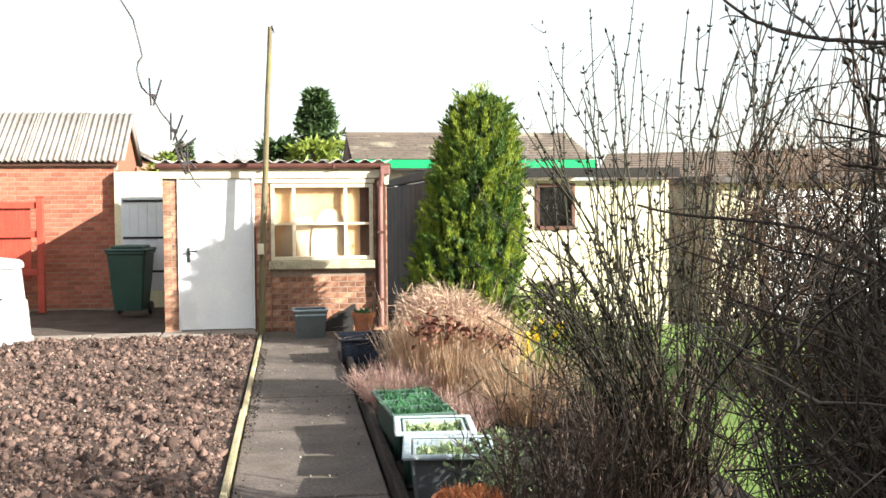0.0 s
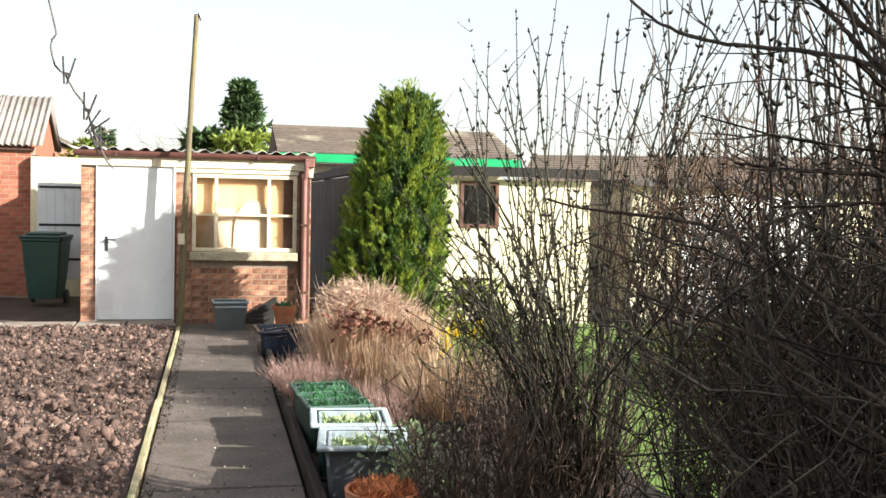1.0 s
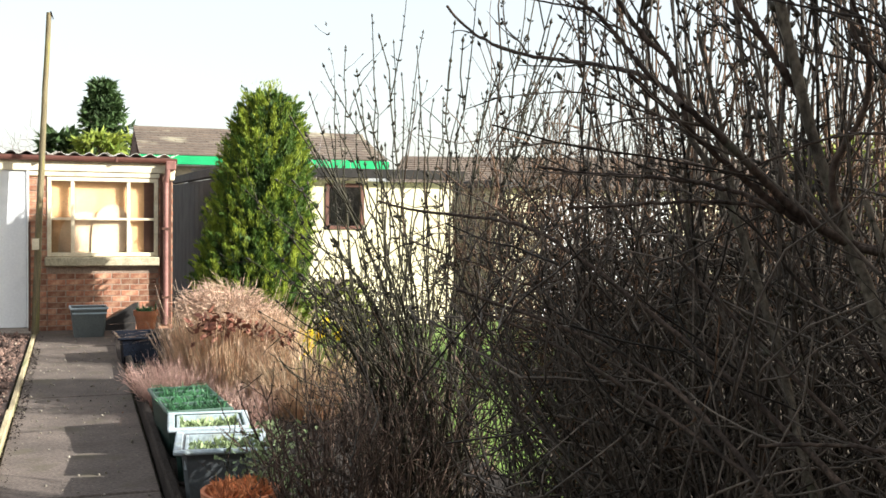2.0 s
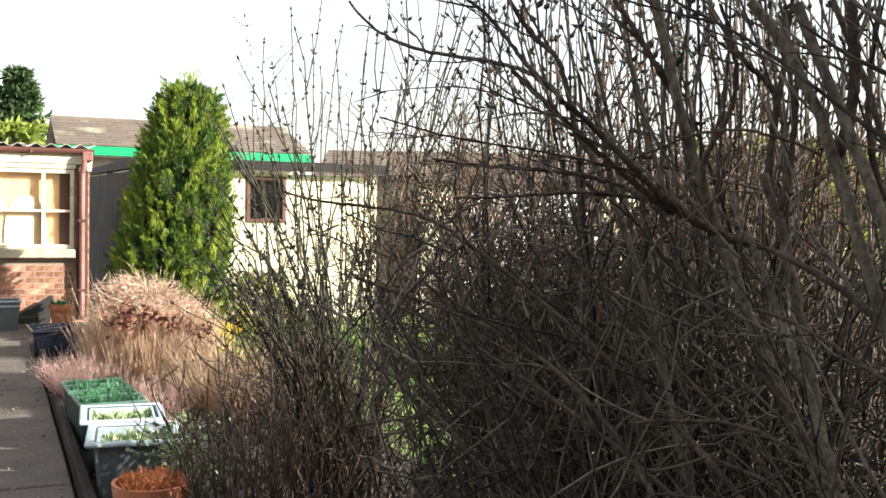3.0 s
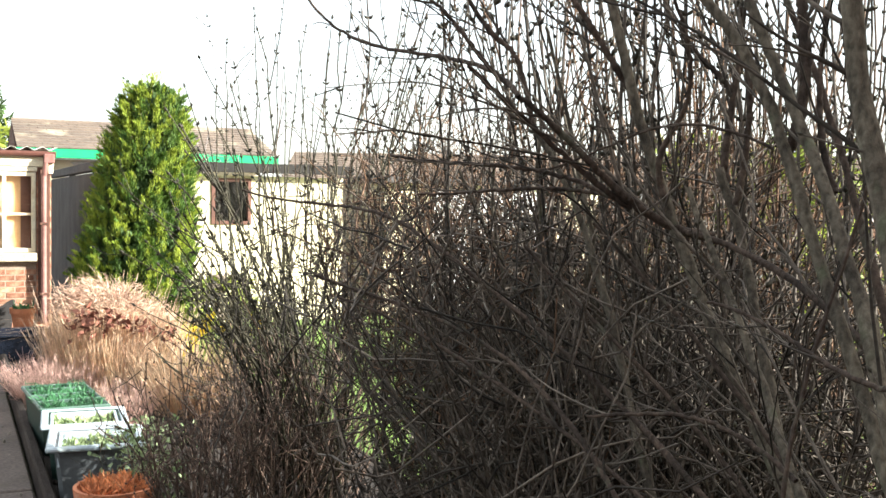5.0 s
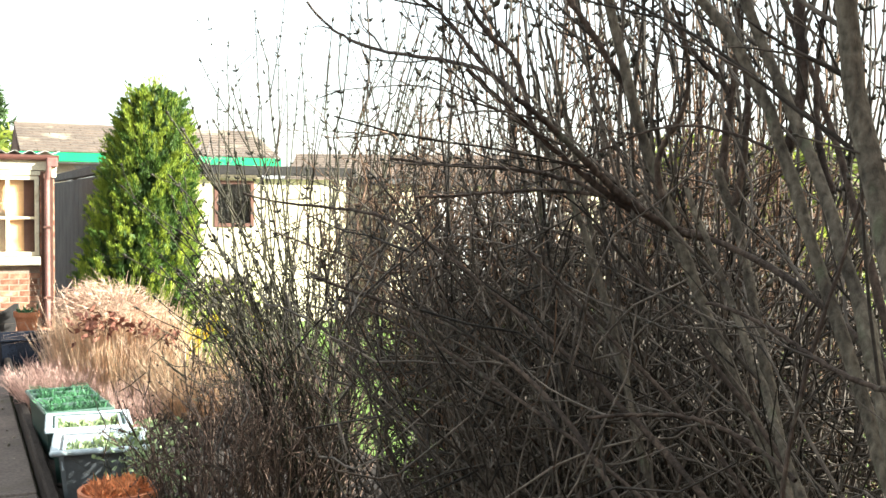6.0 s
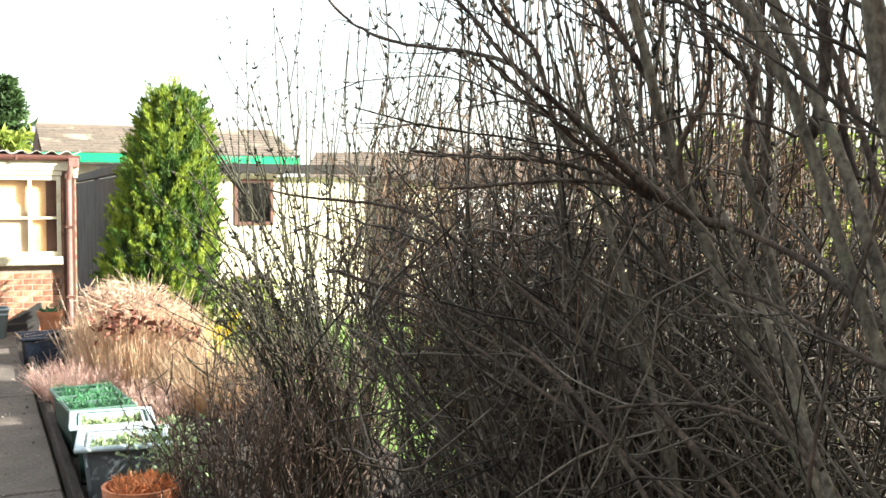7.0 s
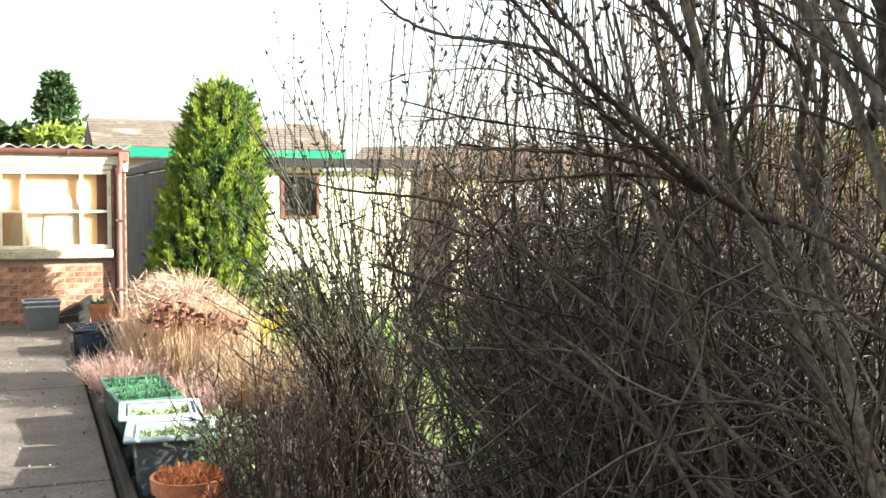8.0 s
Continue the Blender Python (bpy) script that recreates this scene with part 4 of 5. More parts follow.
# ---- the golden conifer ----
def conifer():
    g = thing("conifer", "tall golden-green columnar conifer with upright feathery sprays", "conifer", (2.22, 11.75, 0.0))
    part("trunk", tube_mesh("trunk", [(bow((0, 0, -0.05), (0.06, 0, 2.8), (0, 0, 0), 8, 0.01), taper(0.09, 0.015, 8))], M["bark"], 8), M["bark"], g)
    limbs = []
    zs, rs = (0.0, 0.74, 1.6, 2.27, 2.7, 2.95, 3.2), (0.70, 0.74, 0.64, 0.53, 0.42, 0.28, 0.06)
    xs = (-0.2, -0.18, -0.07, -0.02, 0.0, 0.0, 0.0)                      # the crown leans with its skirt to one side
    cen, dirs, deep, deepd, inner, innerd = [], [], [], [], [], []
    for k in range(900):                    # upright flame-shaped sprays whose tips nod outwards
        a, z = rng.uniform(0, 2 * math.pi), 2.76 * (k / 900) ** 0.93
        out, across = np.array([math.cos(a), math.sin(a), 0]), np.array([-math.sin(a), math.cos(a), 0])
        L, fat = rng.uniform(0.18, 0.38), rng.uniform(0.026, 0.048)
        R = np.interp(z + 0.45 * L, zs, rs)
        axis = np.array([np.interp(z, zs, xs), 0, z])
        p = axis + out * (R - 0.07) * rng.uniform(0.78, 1.02)
        pick = (cen, dirs) if rng.uniform() < 0.58 else (deep, deepd)
        up = unit(np.array([0, 0, 1.0]) + out * rng.uniform(-0.12, 0.12) + across * rng.normal(0, 0.12))
        limbs.append((bow(axis - [0, 0, 0.15], p + up * L * 0.5, (0, 0, -0.03), 5, 0), taper(0.008, 0.003, 5)))
        for q in rng.uniform(0, 1, 105):
            w = fat * math.sin(math.pi * min(1.0, 0.15 + q * 0.85)) ** 0.7
            c = p + up * (q * L - 0.08) + out * (0.09 * q ** 3) + across * rng.normal(0, w * 0.6) + out * rng.normal(0, w * 0.5)
            c[2] -= 0.12 * max(0.0, q - 0.7)
            pick[0].append(c)
            pick[1].append(up + out * (0.1 + 0.5 * q ** 3) + rng.normal(0, 0.2, 3) - np.array([0, 0, 1.5 * max(0.0, q - 0.75)]))
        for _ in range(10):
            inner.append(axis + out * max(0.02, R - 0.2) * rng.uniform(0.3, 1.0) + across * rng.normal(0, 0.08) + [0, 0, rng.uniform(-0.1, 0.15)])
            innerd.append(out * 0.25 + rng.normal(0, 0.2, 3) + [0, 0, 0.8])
    for _ in range(420):
        cen.append(np.array([0.0 + rng.normal(0, 0.07), rng.normal(0, 0.07), rng.uniform(2.75, 3.08)]))
        dirs.append(np.array([rng.normal(0.1, 0.3), rng.normal(0, 0.3), 0.9]))
    part("limbwork", tube_mesh("limbwork", limbs, M["bark"], 4), M["bark"], g)
    part("crown", flakes("crown", cen, dirs, 0.056, 0.0045, M["conifer"]), M["conifer"], g)
    part("crown", flakes("crown", deep, deepd, 0.056, 0.0045, M["conifer_deep"]), M["conifer_deep"], g, "deep green sprays mixed among the golden ones")
    # core flakes in a darker green, so shade shows between the sprays
    part("inner_crown", flakes("inner_crown", inner, innerd, 0.13, 0.035, M["fir"], fan=2, spread=0.3), M["fir"], g, "inner foliage coloured dark for the gaps between sprays")
    return g


conifer()


# ---- the white garage next door ----
def garage():
    g = thing("garage", "white pebbledashed garage with a brown framed window", "garage", (3.55, 13.5, 0.0))
    L, R, D, top = -1.63, 1.65, 8.0, 1.99
    wx0, wx1, wz0, wz1 = -0.24, 0.31, 1.32, 1.955
    front = bmesh.new()
    for y in (0.0, 0.1):
        o = [front.verts.new((x, y, z)) for x, z in ((L, -0.05), (R, -0.05), (R, top), (L, top))]
        i = [front.verts.new((x, y, z)) for x, z in ((wx0, wz0), (wx1, wz0), (wx1, wz1), (wx0, wz1))]
        for k in range(4):
            front.faces.new((o[k], o[(k + 1) % 4], i[(k + 1) % 4], i[k]))
    front.verts.ensure_lookup_table()
    for s in (0, 4):
        for k in range(4):
            q = [front.verts[j] for j in (s + k, s + (k + 1) % 4, 8 + s + (k + 1) % 4, 8 + s + k)]
            front.faces.new(q)
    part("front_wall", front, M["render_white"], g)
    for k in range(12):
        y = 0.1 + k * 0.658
        part("side_panel", boxes((L, y, -0.05, L + 0.08, y + 0.625, 2.0 + 0.0), bevel=0.008), M["panel"], g, "grey concrete panel, its colour darkened for shade")
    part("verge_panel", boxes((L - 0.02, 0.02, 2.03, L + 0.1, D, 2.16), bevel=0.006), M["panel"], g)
    part("corner_strip", boxes((L - 0.015, -0.03, 1.78, L + 0.03, -0.003, 2.02)), M["white"], g)
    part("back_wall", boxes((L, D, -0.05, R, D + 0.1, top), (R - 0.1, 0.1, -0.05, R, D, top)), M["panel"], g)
    part("fascia", boxes((L + 0.11, -0.16, 2.03, R + 0.1, -0.13, 2.16), bevel=0.005), M["dark"], g, "dark brown eaves board")
    sheet = mesh_of("roof_sheet", corrugated(0.876, 5.4), M["asbestos"], True)
    for k in range(4):
        ob = part("roof_sheet", sheet, M["asbestos"], g)
        ob.matrix_local = pose(L + 0.11 + k * 0.76, -0.12, 2.14, 1.2, 0, 0)
    win = part("window", boxes((wx0, -0.02, wz0, wx0 + 0.05, 0.06, wz1), (wx1 - 0.05, -0.02, wz0, wx1, 0.06, wz1), (wx0 + 0.05, -0.02, wz0, wx1 - 0.05, 0.06, wz0 + 0.05), (wx0 + 0.05, -0.02, wz1 - 0.05, wx1 - 0.05, 0.06, wz1), bevel=0.004), M["frame_brown"], g)
    p = part("pane", boxes((wx0 + 0.05, 0.02, wz0 + 0.05, wx1 - 0.05, 0.025, wz1 - 0.05)), M["glass"], win)
    # dark sheet in place of the unlit inside of the garage
    part("blind", boxes((wx0 + 0.01, 0.12, wz0, wx1, 0.13, wz1)), M["dark"], g, "dark sheet standing for the unlit space behind the glass")
    return g


garage()


def pale_garage():
    g = thing("pale_garage", "pale cream garage behind the bare shrubs", "garage", (8.0, 13.9, 0.0))
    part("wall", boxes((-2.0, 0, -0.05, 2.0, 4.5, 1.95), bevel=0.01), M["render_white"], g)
    part("roof", boxes((-2.1, -0.15, 1.95, 2.1, 4.6, 2.06), bevel=0.01), M["panel"], g)
    part("door", boxes((-1.2, -0.03, 0, 1.0, -0.004, 1.85), bevel=0.006), M["white"], g)
    return g


pale_garage()


# ---- houses in the distance ----
def roof_courses(parent, x0, x1, y_eave, y_ridge, z_eave, z_ridge, courses, material, name="tile_course"):
    """A pitched roof slope of overlapping tile courses with butt edges."""
    for k in range(courses):
        a, b = k / courses, (k + 1) / courses
        ya, yb = y_eave + (y_ridge - y_eave) * a, y_eave + (y_ridge - y_eave) * b
        za, zb = z_eave + (z_ridge - z_eave) * a, z_eave + (z_ridge - z_eave) * b
        bm = bmesh.new()
        n = max(2, int((x1 - x0) / 0.33))
        xs = np.linspace(x0, x1, n + 1)
        xs[1:-1] += (k % 2) * 0.165
        for i in range(n):
            up = 0.028 + rng.uniform(0, 0.012)
            vs = [bm.verts.new(p) for p in ((xs[i], ya, za + up), (xs[i + 1] - 0.008, ya, za + up), (xs[i + 1] - 0.008, yb, zb + 0.008), (xs[i], yb, zb + 0.008),
                                            (xs[i], ya, za), (xs[i + 1] - 0.008, ya, za))]
            bm.faces.new(vs[:4])
            bm.faces.new((vs[4], vs[5], vs[1], vs[0]))
        part(name, bm, material, parent)


def bungalow():
    g = thing("bungalow", "low bungalow with grey-brown tiled roof and green fascia", "bungalow", (4.0, 22.0, 0.0))
    L, R = -2.66, 2.75
    part("wall", boxes((L + 0.3, 0.5, -0.05, R - 0.3, 4.2, 2.55)), M["house"], g)
    roof_courses(g, L, R, 0.0, 2.2, 2.66, 3.33, 10, M["tile"])
    back = bmesh.new()
    back.faces.new([back.verts.new(p) for p in ((L, 2.2, 3.33), (R, 2.2, 3.33), (R, 4.5, 2.62), (L, 4.5, 2.62))])
    part("back_slope", back, M["tile"], g)
    part("ridge", tube_mesh("ridge", [(np.array([(L, 2.2, 3.33), (0, 2.2, 3.33), (R, 2.2, 3.33)]), [0.07] * 3)], M["tile"], 8), M["tile"], g)
    for x in (L, R - 0.06):
        gable = bmesh.new()
        for dx in (0.0, 0.06):
            gable.faces.new([gable.verts.new((x + dx, y, z)) for y, z in ((0.02, 2.45), (2.2, 3.30), (4.48, 2.45))])
        a, b = list(gable.faces)
        for k in range(3):
            gable.faces.new((a.verts[k], a.verts[(k + 1) % 3], b.verts[(k + 1) % 3], b.verts[k]))
        part("gable", gable, M["stained"], g, "dark boarded gable")
    part("fascia", boxes((L - 0.02, -0.04, 2.46, R + 0.02, 0.0, 2.645), bevel=0.006), M["green"], g, "bright green fascia board")
    part("soffit", boxes((L, 0.0, 2.44, R, 0.5, 2.46)), M["white"], g)
    for x in (-1.2, 0.6):
        w = part("window", boxes((x - 0.5, 0.44, 1.1, x + 0.5, 0.495, 2.2), bevel=0.01), M["white"], g)
        part("pane", boxes((x - 0.42, 0.43, 1.18, x + 0.42, 0.438, 2.12)), M["dark"], w)
    return g


bungalow()


def terrace(at, rz, n, label, ridge=5.0, eave=3.6, width=6.5, group="row of houses behind the gardens"):
    for i in range(n):
        m = pose(*at, 0, 0, rz) @ pose(i * width, 0, 0)
        g = thing("house", label, "house", tuple(m.translation), rz, group=group)
        part("wall", boxes((-width / 2, 0, -0.05, width / 2 - 0.02, 7, eave)), M["house_brick"], g)
        roof_courses(g, -width / 2, width / 2, -0.3, 3.5, eave - 0.1, ridge, 14, M["tile_red"])
        back = bmesh.new()
        back.faces.new([back.verts.new(p) for p in ((-width / 2, 3.5, ridge), (width / 2, 3.5, ridge), (width / 2, 7.3, eave - 0.1), (-width / 2, 7.3, eave - 0.1))])
        part("back_slope", back, M["tile_red"], g)
        for x in (-1.6, 1.4):
            w = part("window", boxes((x - 0.6, -0.04, 1.2, x + 0.6, -0.004, 2.5), bevel=0.01), M["white"], g)
            part("pane", boxes((x - 0.52, -0.05, 1.28, x + 0.52, -0.045, 2.42)), M["dark"], w)


terrace((15.5, 40.0, 0.0), -28, 5, "distant house with a red-brown tiled roof", ridge=3.9, eave=2.5)
h = thing("house", "distant house with a low brown roof behind the outbuilding", "house", (-4.2, 33.0, 0.0), rz=90)
part("wall", boxes((-3, 0, -0.05, 3, 3, 3.0)), M["house_brick"], h)
roof_courses(h, -3.2, 3.2, -0.2, 1.5, 3.05, 3.85, 7, M["tile_red"])
far = bmesh.new()
far.faces.new([far.verts.new(p) for p in ((-3.2, 1.5, 3.85), (3.2, 1.5, 3.85), (3.2, 3.2, 3.05), (-3.2, 3.2, 3.05))])
part("back_slope", far, M["tile_red"], h)
for x in (-3.0, 2.94):
    end = bmesh.new()
    for dx in (0.0, 0.06):
        end.faces.new([end.verts.new((x + dx, y, z)) for y, z in ((0.0, 2.98), (1.5, 3.8), (3.0, 2.98))])
    a, b = list(end.faces)
    for k in range(3):
        end.faces.new((a.verts[k], a.verts[(k + 1) % 3], b.verts[(k + 1) % 3], b.verts[k]))
    part("gable", end, M["house_brick"], h)


# ---- trees in the distance ----
def fir_tree(name, label, at, height, radius, n, material, flat_top=0.0, leaf=0.5):
    g = thing(name, label, "tree", at)
    part("trunk", tube_mesh("trunk", [(bow((0, 0, -0.1), (0, 0, height * 0.93), (0.05, 0, 0), 8, 0.02), taper(0.03 * height, 0.02, 8))], M["bark"], 7), M["bark"], g)
    cen, dirs, limbs = [], [], []
    for _ in range(n):
        z = height * (0.12 + 0.86 * rng.uniform() ** 1.1)
        r = radius * (1 - (z / height) ** 1.5 * (1 - flat_top)) * rng.uniform(0.55, 1.1)
        a = rng.uniform(0, 2 * math.pi)
        out = np.array([math.cos(a), math.sin(a), 0])
        tip = out * r + [0, 0, z]
        limbs.append((bow((0, 0, z * 0.97), tip, (0, 0, 0.08), 4, 0), taper(0.03, 0.01, 4)))
        for _ in range(14):
            q = rng.uniform(0.35, 1.05)
            cen.append(np.array([0, 0, z * 0.98]) + (tip - [0, 0, z * 0.98]) * q + rng.normal(0, 0.12 * leaf, 3))
            dirs.append(out * 0.8 + rng.normal(0, 0.45, 3) + [0, 0, 0.1])
    part("limbwork", tube_mesh("limbwork", limbs, M["bark"], 3), M["bark"], g)
    part("crown", flakes("crown", cen, dirs, leaf, leaf * 0.16, material, fan=2), material, g)
    return g


fir_tree("fir_tree", "dark green fir tree beyond the shed roof", (0.98, 36, 0), 5.75, 1.6, 460, M["fir"], 0.15, 0.28)
fir_tree("evergreen_shrub", "rounded olive evergreen beside the fir", (0.75, 33, 0), 3.75, 1.15, 150, M["leaf_yellow"], 0.7, 0.35)
fir_tree("evergreen_shrub", "dark rounded evergreen beside the fir", (-0.25, 34, 0), 3.9, 0.75, 110, M["fir"], 0.7, 0.4)
fir_tree("clipped_conifer", "small clipped conifer in a far garden", (-3.9, 40, 0), 4.2, 0.42, 160, M["fir"], 0.85, 0.16)
fir_tree("evergreen_shrub", "low yellow-green leafy shrub before the white garage", (2.85, 10.9, 0), 0.8, 0.5, 40, M["leaf_yellow"], 0.7, 0.10)
fir_tree("evergreen_shrub", "yellow-green evergreen shrub across the lawn", (7.3, 7.4, 0), 2.35, 1.3, 280, M["leaf_yellow"], 0.75, 0.16)
fir_tree("evergreen_shrub", "yellow-green shrub behind the side gate", (-2.15, 19.0, 0), 2.65, 0.5, 90, M["leaf_yellow"], 0.7, 0.16)


def bare_tree(at, height, seed_lines=26, name="bare_tree", label="pale leafless tree in the distance", spread=0.8):
    g = thing(name, label, "tree", at)
    trunk = sprig((0, 0, -0.1), (0, 0, 1), height * 0.5, 6, 0.05)
    part("trunk", tube_mesh("trunk", [(trunk, taper(height * 0.02, height * 0.012, len(trunk)))], M["far_twig"], 7), M["far_twig"], g)
    lines = []
    for _ in range(seed_lines):
        k = rng.randint(2, len(trunk))
        s = sprig(trunk[k], (rng.normal(0, spread), rng.normal(0, spread), 0.8), height * rng.uniform(0.3, 0.55), 6, 0.14, 0.05)
        lines.append((s, taper(height * 0.006, height * 0.0016, len(s))))
        for _ in range(9):
            j = rng.randint(1, len(s))
            t = sprig(s[j], rng.normal(0, 0.8, 3) + [0, 0, 0.7], height * rng.uniform(0.08, 0.22), 4, 0.18, 0.05)
            lines.append((t, taper(height * 0.0022, height * 0.0012, len(t))))
    part("branchwork", tube_mesh("branchwork", lines, M["far_twig"], 3), M["far_twig"], g)


bare_tree((-1.9, 44, 0), 4.6)
bare_tree((-0.9, 46, 0), 5.6)
bare_tree((4.15, 18.5, 0), 3.6, 20, "bare_tree", "slender pale tree with withered leaves behind the garage", 0.25)
bare_tree((7.5, 31, 0), 4.4)

# unseen house-shaped block, added off to the right to shade the near shrubs
nb = thing("house", "unseen brick block added to shade the near shrubs", "house", (6.6, -2.6, 0.0))
part("wall", boxes((-1.6, -4.0, -0.05, -0.2, 1.0, 4.2), bevel=0.01), M["house_brick"], nb)
gb = bmesh.new()
for y in (-4.2, 1.2):
    gb.faces.new([gb.verts.new((x, y, z)) for x, z in ((-1.8, 4.15), (0.0, 4.15), (-0.9, 5.0))])
a, b = list(gb.faces)
for k in range(3):
    gb.faces.new((a.verts[k], a.verts[(k + 1) % 3], b.verts[(k + 1) % 3], b.verts[k]))
part("roof", gb, M["tile_red"], nb)


# ---- the bare shrubs beside the path ----
def shoots(base, tip, r0, r1, n=12, sag=(0, 0, 0), wob=0.012):
    s = bow(base, tip, sag, n, wob)
    return s, taper(r0, r1, n)


def budded(line, lines, spots, step=0.075, size=1.0, side=0.35):
    """Opposite pairs of buds, and now and then short side twigs, along a shoot."""
    pts, rad = line
    seg = np.linalg.norm(np.diff(pts, axis=0), axis=1)
    acc, nxt = 0.0, step * 2
    for i, L in enumerate(seg):
        while nxt < acc + L:
            q = (nxt - acc) / L
            p = pts[i] * (1 - q) + pts[i + 1] * q
            d = unit(pts[i + 1] - pts[i])
            u = unit(np.cross(d, rng.normal(0, 1, 3)))
            for s in ((1, -1) if rng.uniform() < 0.6 else (1,)):
                spots.append((p + u * s * 0.004, u * s + d * 0.9, size * rng.uniform(0.55, 1.5)))
            if rng.uniform() < side:
                t = sprig(p, u + d * 0.9, rng.uniform(0.05, 0.22), 4, 0.12, 0.08)
                lines.append((t, taper(0.0022, 0.0014, len(t))))
                spots.append((t[-1], t[-1] - t[-2], size * rng.uniform(0.9, 1.5)))
            nxt += step * rng.uniform(0.7, 1.8)
        acc += L
    spots.append((pts[-1], pts[-1] - pts[-2], size * 1.5))


# the near shrub: thick grey-brown stems leaning over towards the path
near = thing("bare_shrub", "leafless multi-stemmed shrub with thick grey-brown stems", "shrub", (1.75, 1.15, 0.0))
NEAR = np.array([1.75, 1.15, 0.0])
STEMS = []


def stem(r0, r1, *way):
    """A knotty tapering stem along a smooth curve: it starts at the first place, ends at the last, and bends towards those between."""
    deg, t = len(way) - 1, np.linspace(0, 1, 40)[:, None]
    pts = sum(math.comb(deg, k) * t ** k * (1 - t) ** (deg - k) * (np.array(p) - NEAR) for k, p in enumerate(way))
    thin = r0 < 0.0103
    pts[1:-1] += rng.normal(0, 0.0009 if thin else 0.0016, (38, 3))
    rad = taper(r0, r1, 40) * (1 + 0.05 * rng.normal(0, 1, 40).clip(-1, 2))
    for k in rng.randint(5, 37, 3):         # swollen nodes
        rad[k] *= 1.15 if thin else 1.25
        rad[k - 1] *= 1.1
    bark = M["stem_dark"] if thin else M["stem"]
    part("stem", tube_mesh("stem", [(pts, rad)], bark, 10), bark, near)
    STEMS.append((pts, r0))


stem(0.0170, 0.0087, (1.74, 0.77, -0.04), (1.70, 0.79, 0.45), (1.36, 0.64, 0.88), (1.51, 1.17, 1.16), (1.34, 1.28, 1.61), (1.23, 1.29, 2.04))
stem(0.0069, 0.0032, (1.32, 1.23, 1.67), (1.27, 1.26, 1.80), (1.40, 1.16, 1.79), (1.29, 1.18, 2.02))
stem(0.0133, 0.0086, (1.40, 0.64, -0.04), (1.34, 0.83, 0.36), (1.43, 0.16, 1.06), (1.20, 0.87, 1.06), (1.44, 0.84, 1.68), (1.22, 1.02, 1.99))
stem(0.0094, 0.0087, (1.32, 0.93, 1.74), (1.36, 0.92, 1.82), (1.35, 0.93, 1.91), (1.35, 0.94, 1.99))
stem(0.0139, 0.0085, (1.49, 0.60, -0.04), (1.62, 0.51, 0.38), (1.00, 0.59, 0.75), (1.35, 0.53, 1.28), (1.38, 0.85, 1.58), (1.26, 0.96, 1.98))
stem(0.0191, 0.0135, (1.44, 0.54, -0.04), (1.39, 0.59, 0.33), (1.24, 0.47, 0.73), (1.08, 0.27, 1.17), (1.18, 0.63, 1.50), (1.11, 0.62, 1.91))
stem(0.0076, 0.0062, (1.15, 0.63, 1.76), (1.14, 0.64, 1.81), (1.14, 0.65, 1.87), (1.14, 0.66, 1.92))
stem(0.0091, 0.0047, (1.49, 1.26, 1.69), (1.48, 1.28, 1.73), (1.53, 1.26, 1.95), (1.51, 1.26, 2.04))
stem(0.0125, 0.0091, (1.62, 0.90, -0.04), (1.60, 1.01, 0.30), (1.46, 0.71, 0.76), (1.37, 1.05, 1.02), (1.57, 1.16, 1.39), (1.48, 1.27, 1.73))
stem(0.0064, 0.0047, (1.51, 1.27, 1.85), (1.51, 1.27, 1.92), (1.44, 1.33, 1.94), (1.43, 1.34, 2.02))
stem(0.0067, 0.0044, (1.47, 1.21, 1.66), (1.49, 1.20, 1.75), (1.48, 1.19, 1.84), (1.47, 1.18, 1.94))
stem(0.0097, 0.0050, (1.41, 1.20, 1.60), (1.26, 1.26, 1.61), (1.16, 1.26, 1.77), (1.03, 1.27, 1.84))
stem(0.0050, 0.0032, (1.03, 1.27, 1.84), (1.09, 1.54, 2.00), (0.98, 1.90, 1.93), (0.93, 2.14, 2.15))
stem(0.0058, 0.0040, (1.26, 1.25, 1.65), (1.15, 1.28, 1.72), (1.05, 1.29, 1.81), (0.94, 1.29, 1.89))
stem(0.0070, 0.0056, (1.46, 0.41, -0.04), (1.49, 0.42, 0.42), (1.36, 0.23, 1.11), (1.10, 0.36, 1.20), (1.50, 0.83, 1.55), (1.35, 1.22, 1.61))
stem(0.0043, 0.0024, (1.27, 1.27, 1.66), (1.18, 1.36, 1.71), (1.07, 1.47, 1.67), (0.96, 1.54, 1.67))
stem(0.0048, 0.0029, (1.24, 1.29, 1.67), (1.17, 1.42, 1.75), (1.06, 1.54, 1.72), (0.95, 1.65, 1.75))
stem(0.0028, 0.0017, (1.34, 0.98, 1.75), (1.25, 1.16, 1.85), (1.23, 1.20, 1.76), (1.13, 1.34, 1.72))
stem(0.0121, 0.0058, (1.60, 0.75, -0.04), (1.62, 0.87, 0.35), (1.19, 0.95, 0.71), (1.29, 1.32, 1.02), (1.41, 1.37, 1.47), (1.21, 1.52, 1.81))
stem(0.0045, 0.0030, (1.09, 1.81, 1.58), (1.05, 1.97, 1.67), (0.92, 2.18, 1.63), (0.82, 2.33, 1.68))
stem(0.0077, 0.0045, (1.51, 0.72, -0.04), (1.45, 0.86, 0.50), (1.10, 0.54, 1.28), (1.42, 1.03, 1.02), (1.29, 1.50, 1.39), (1.09, 1.81, 1.58))
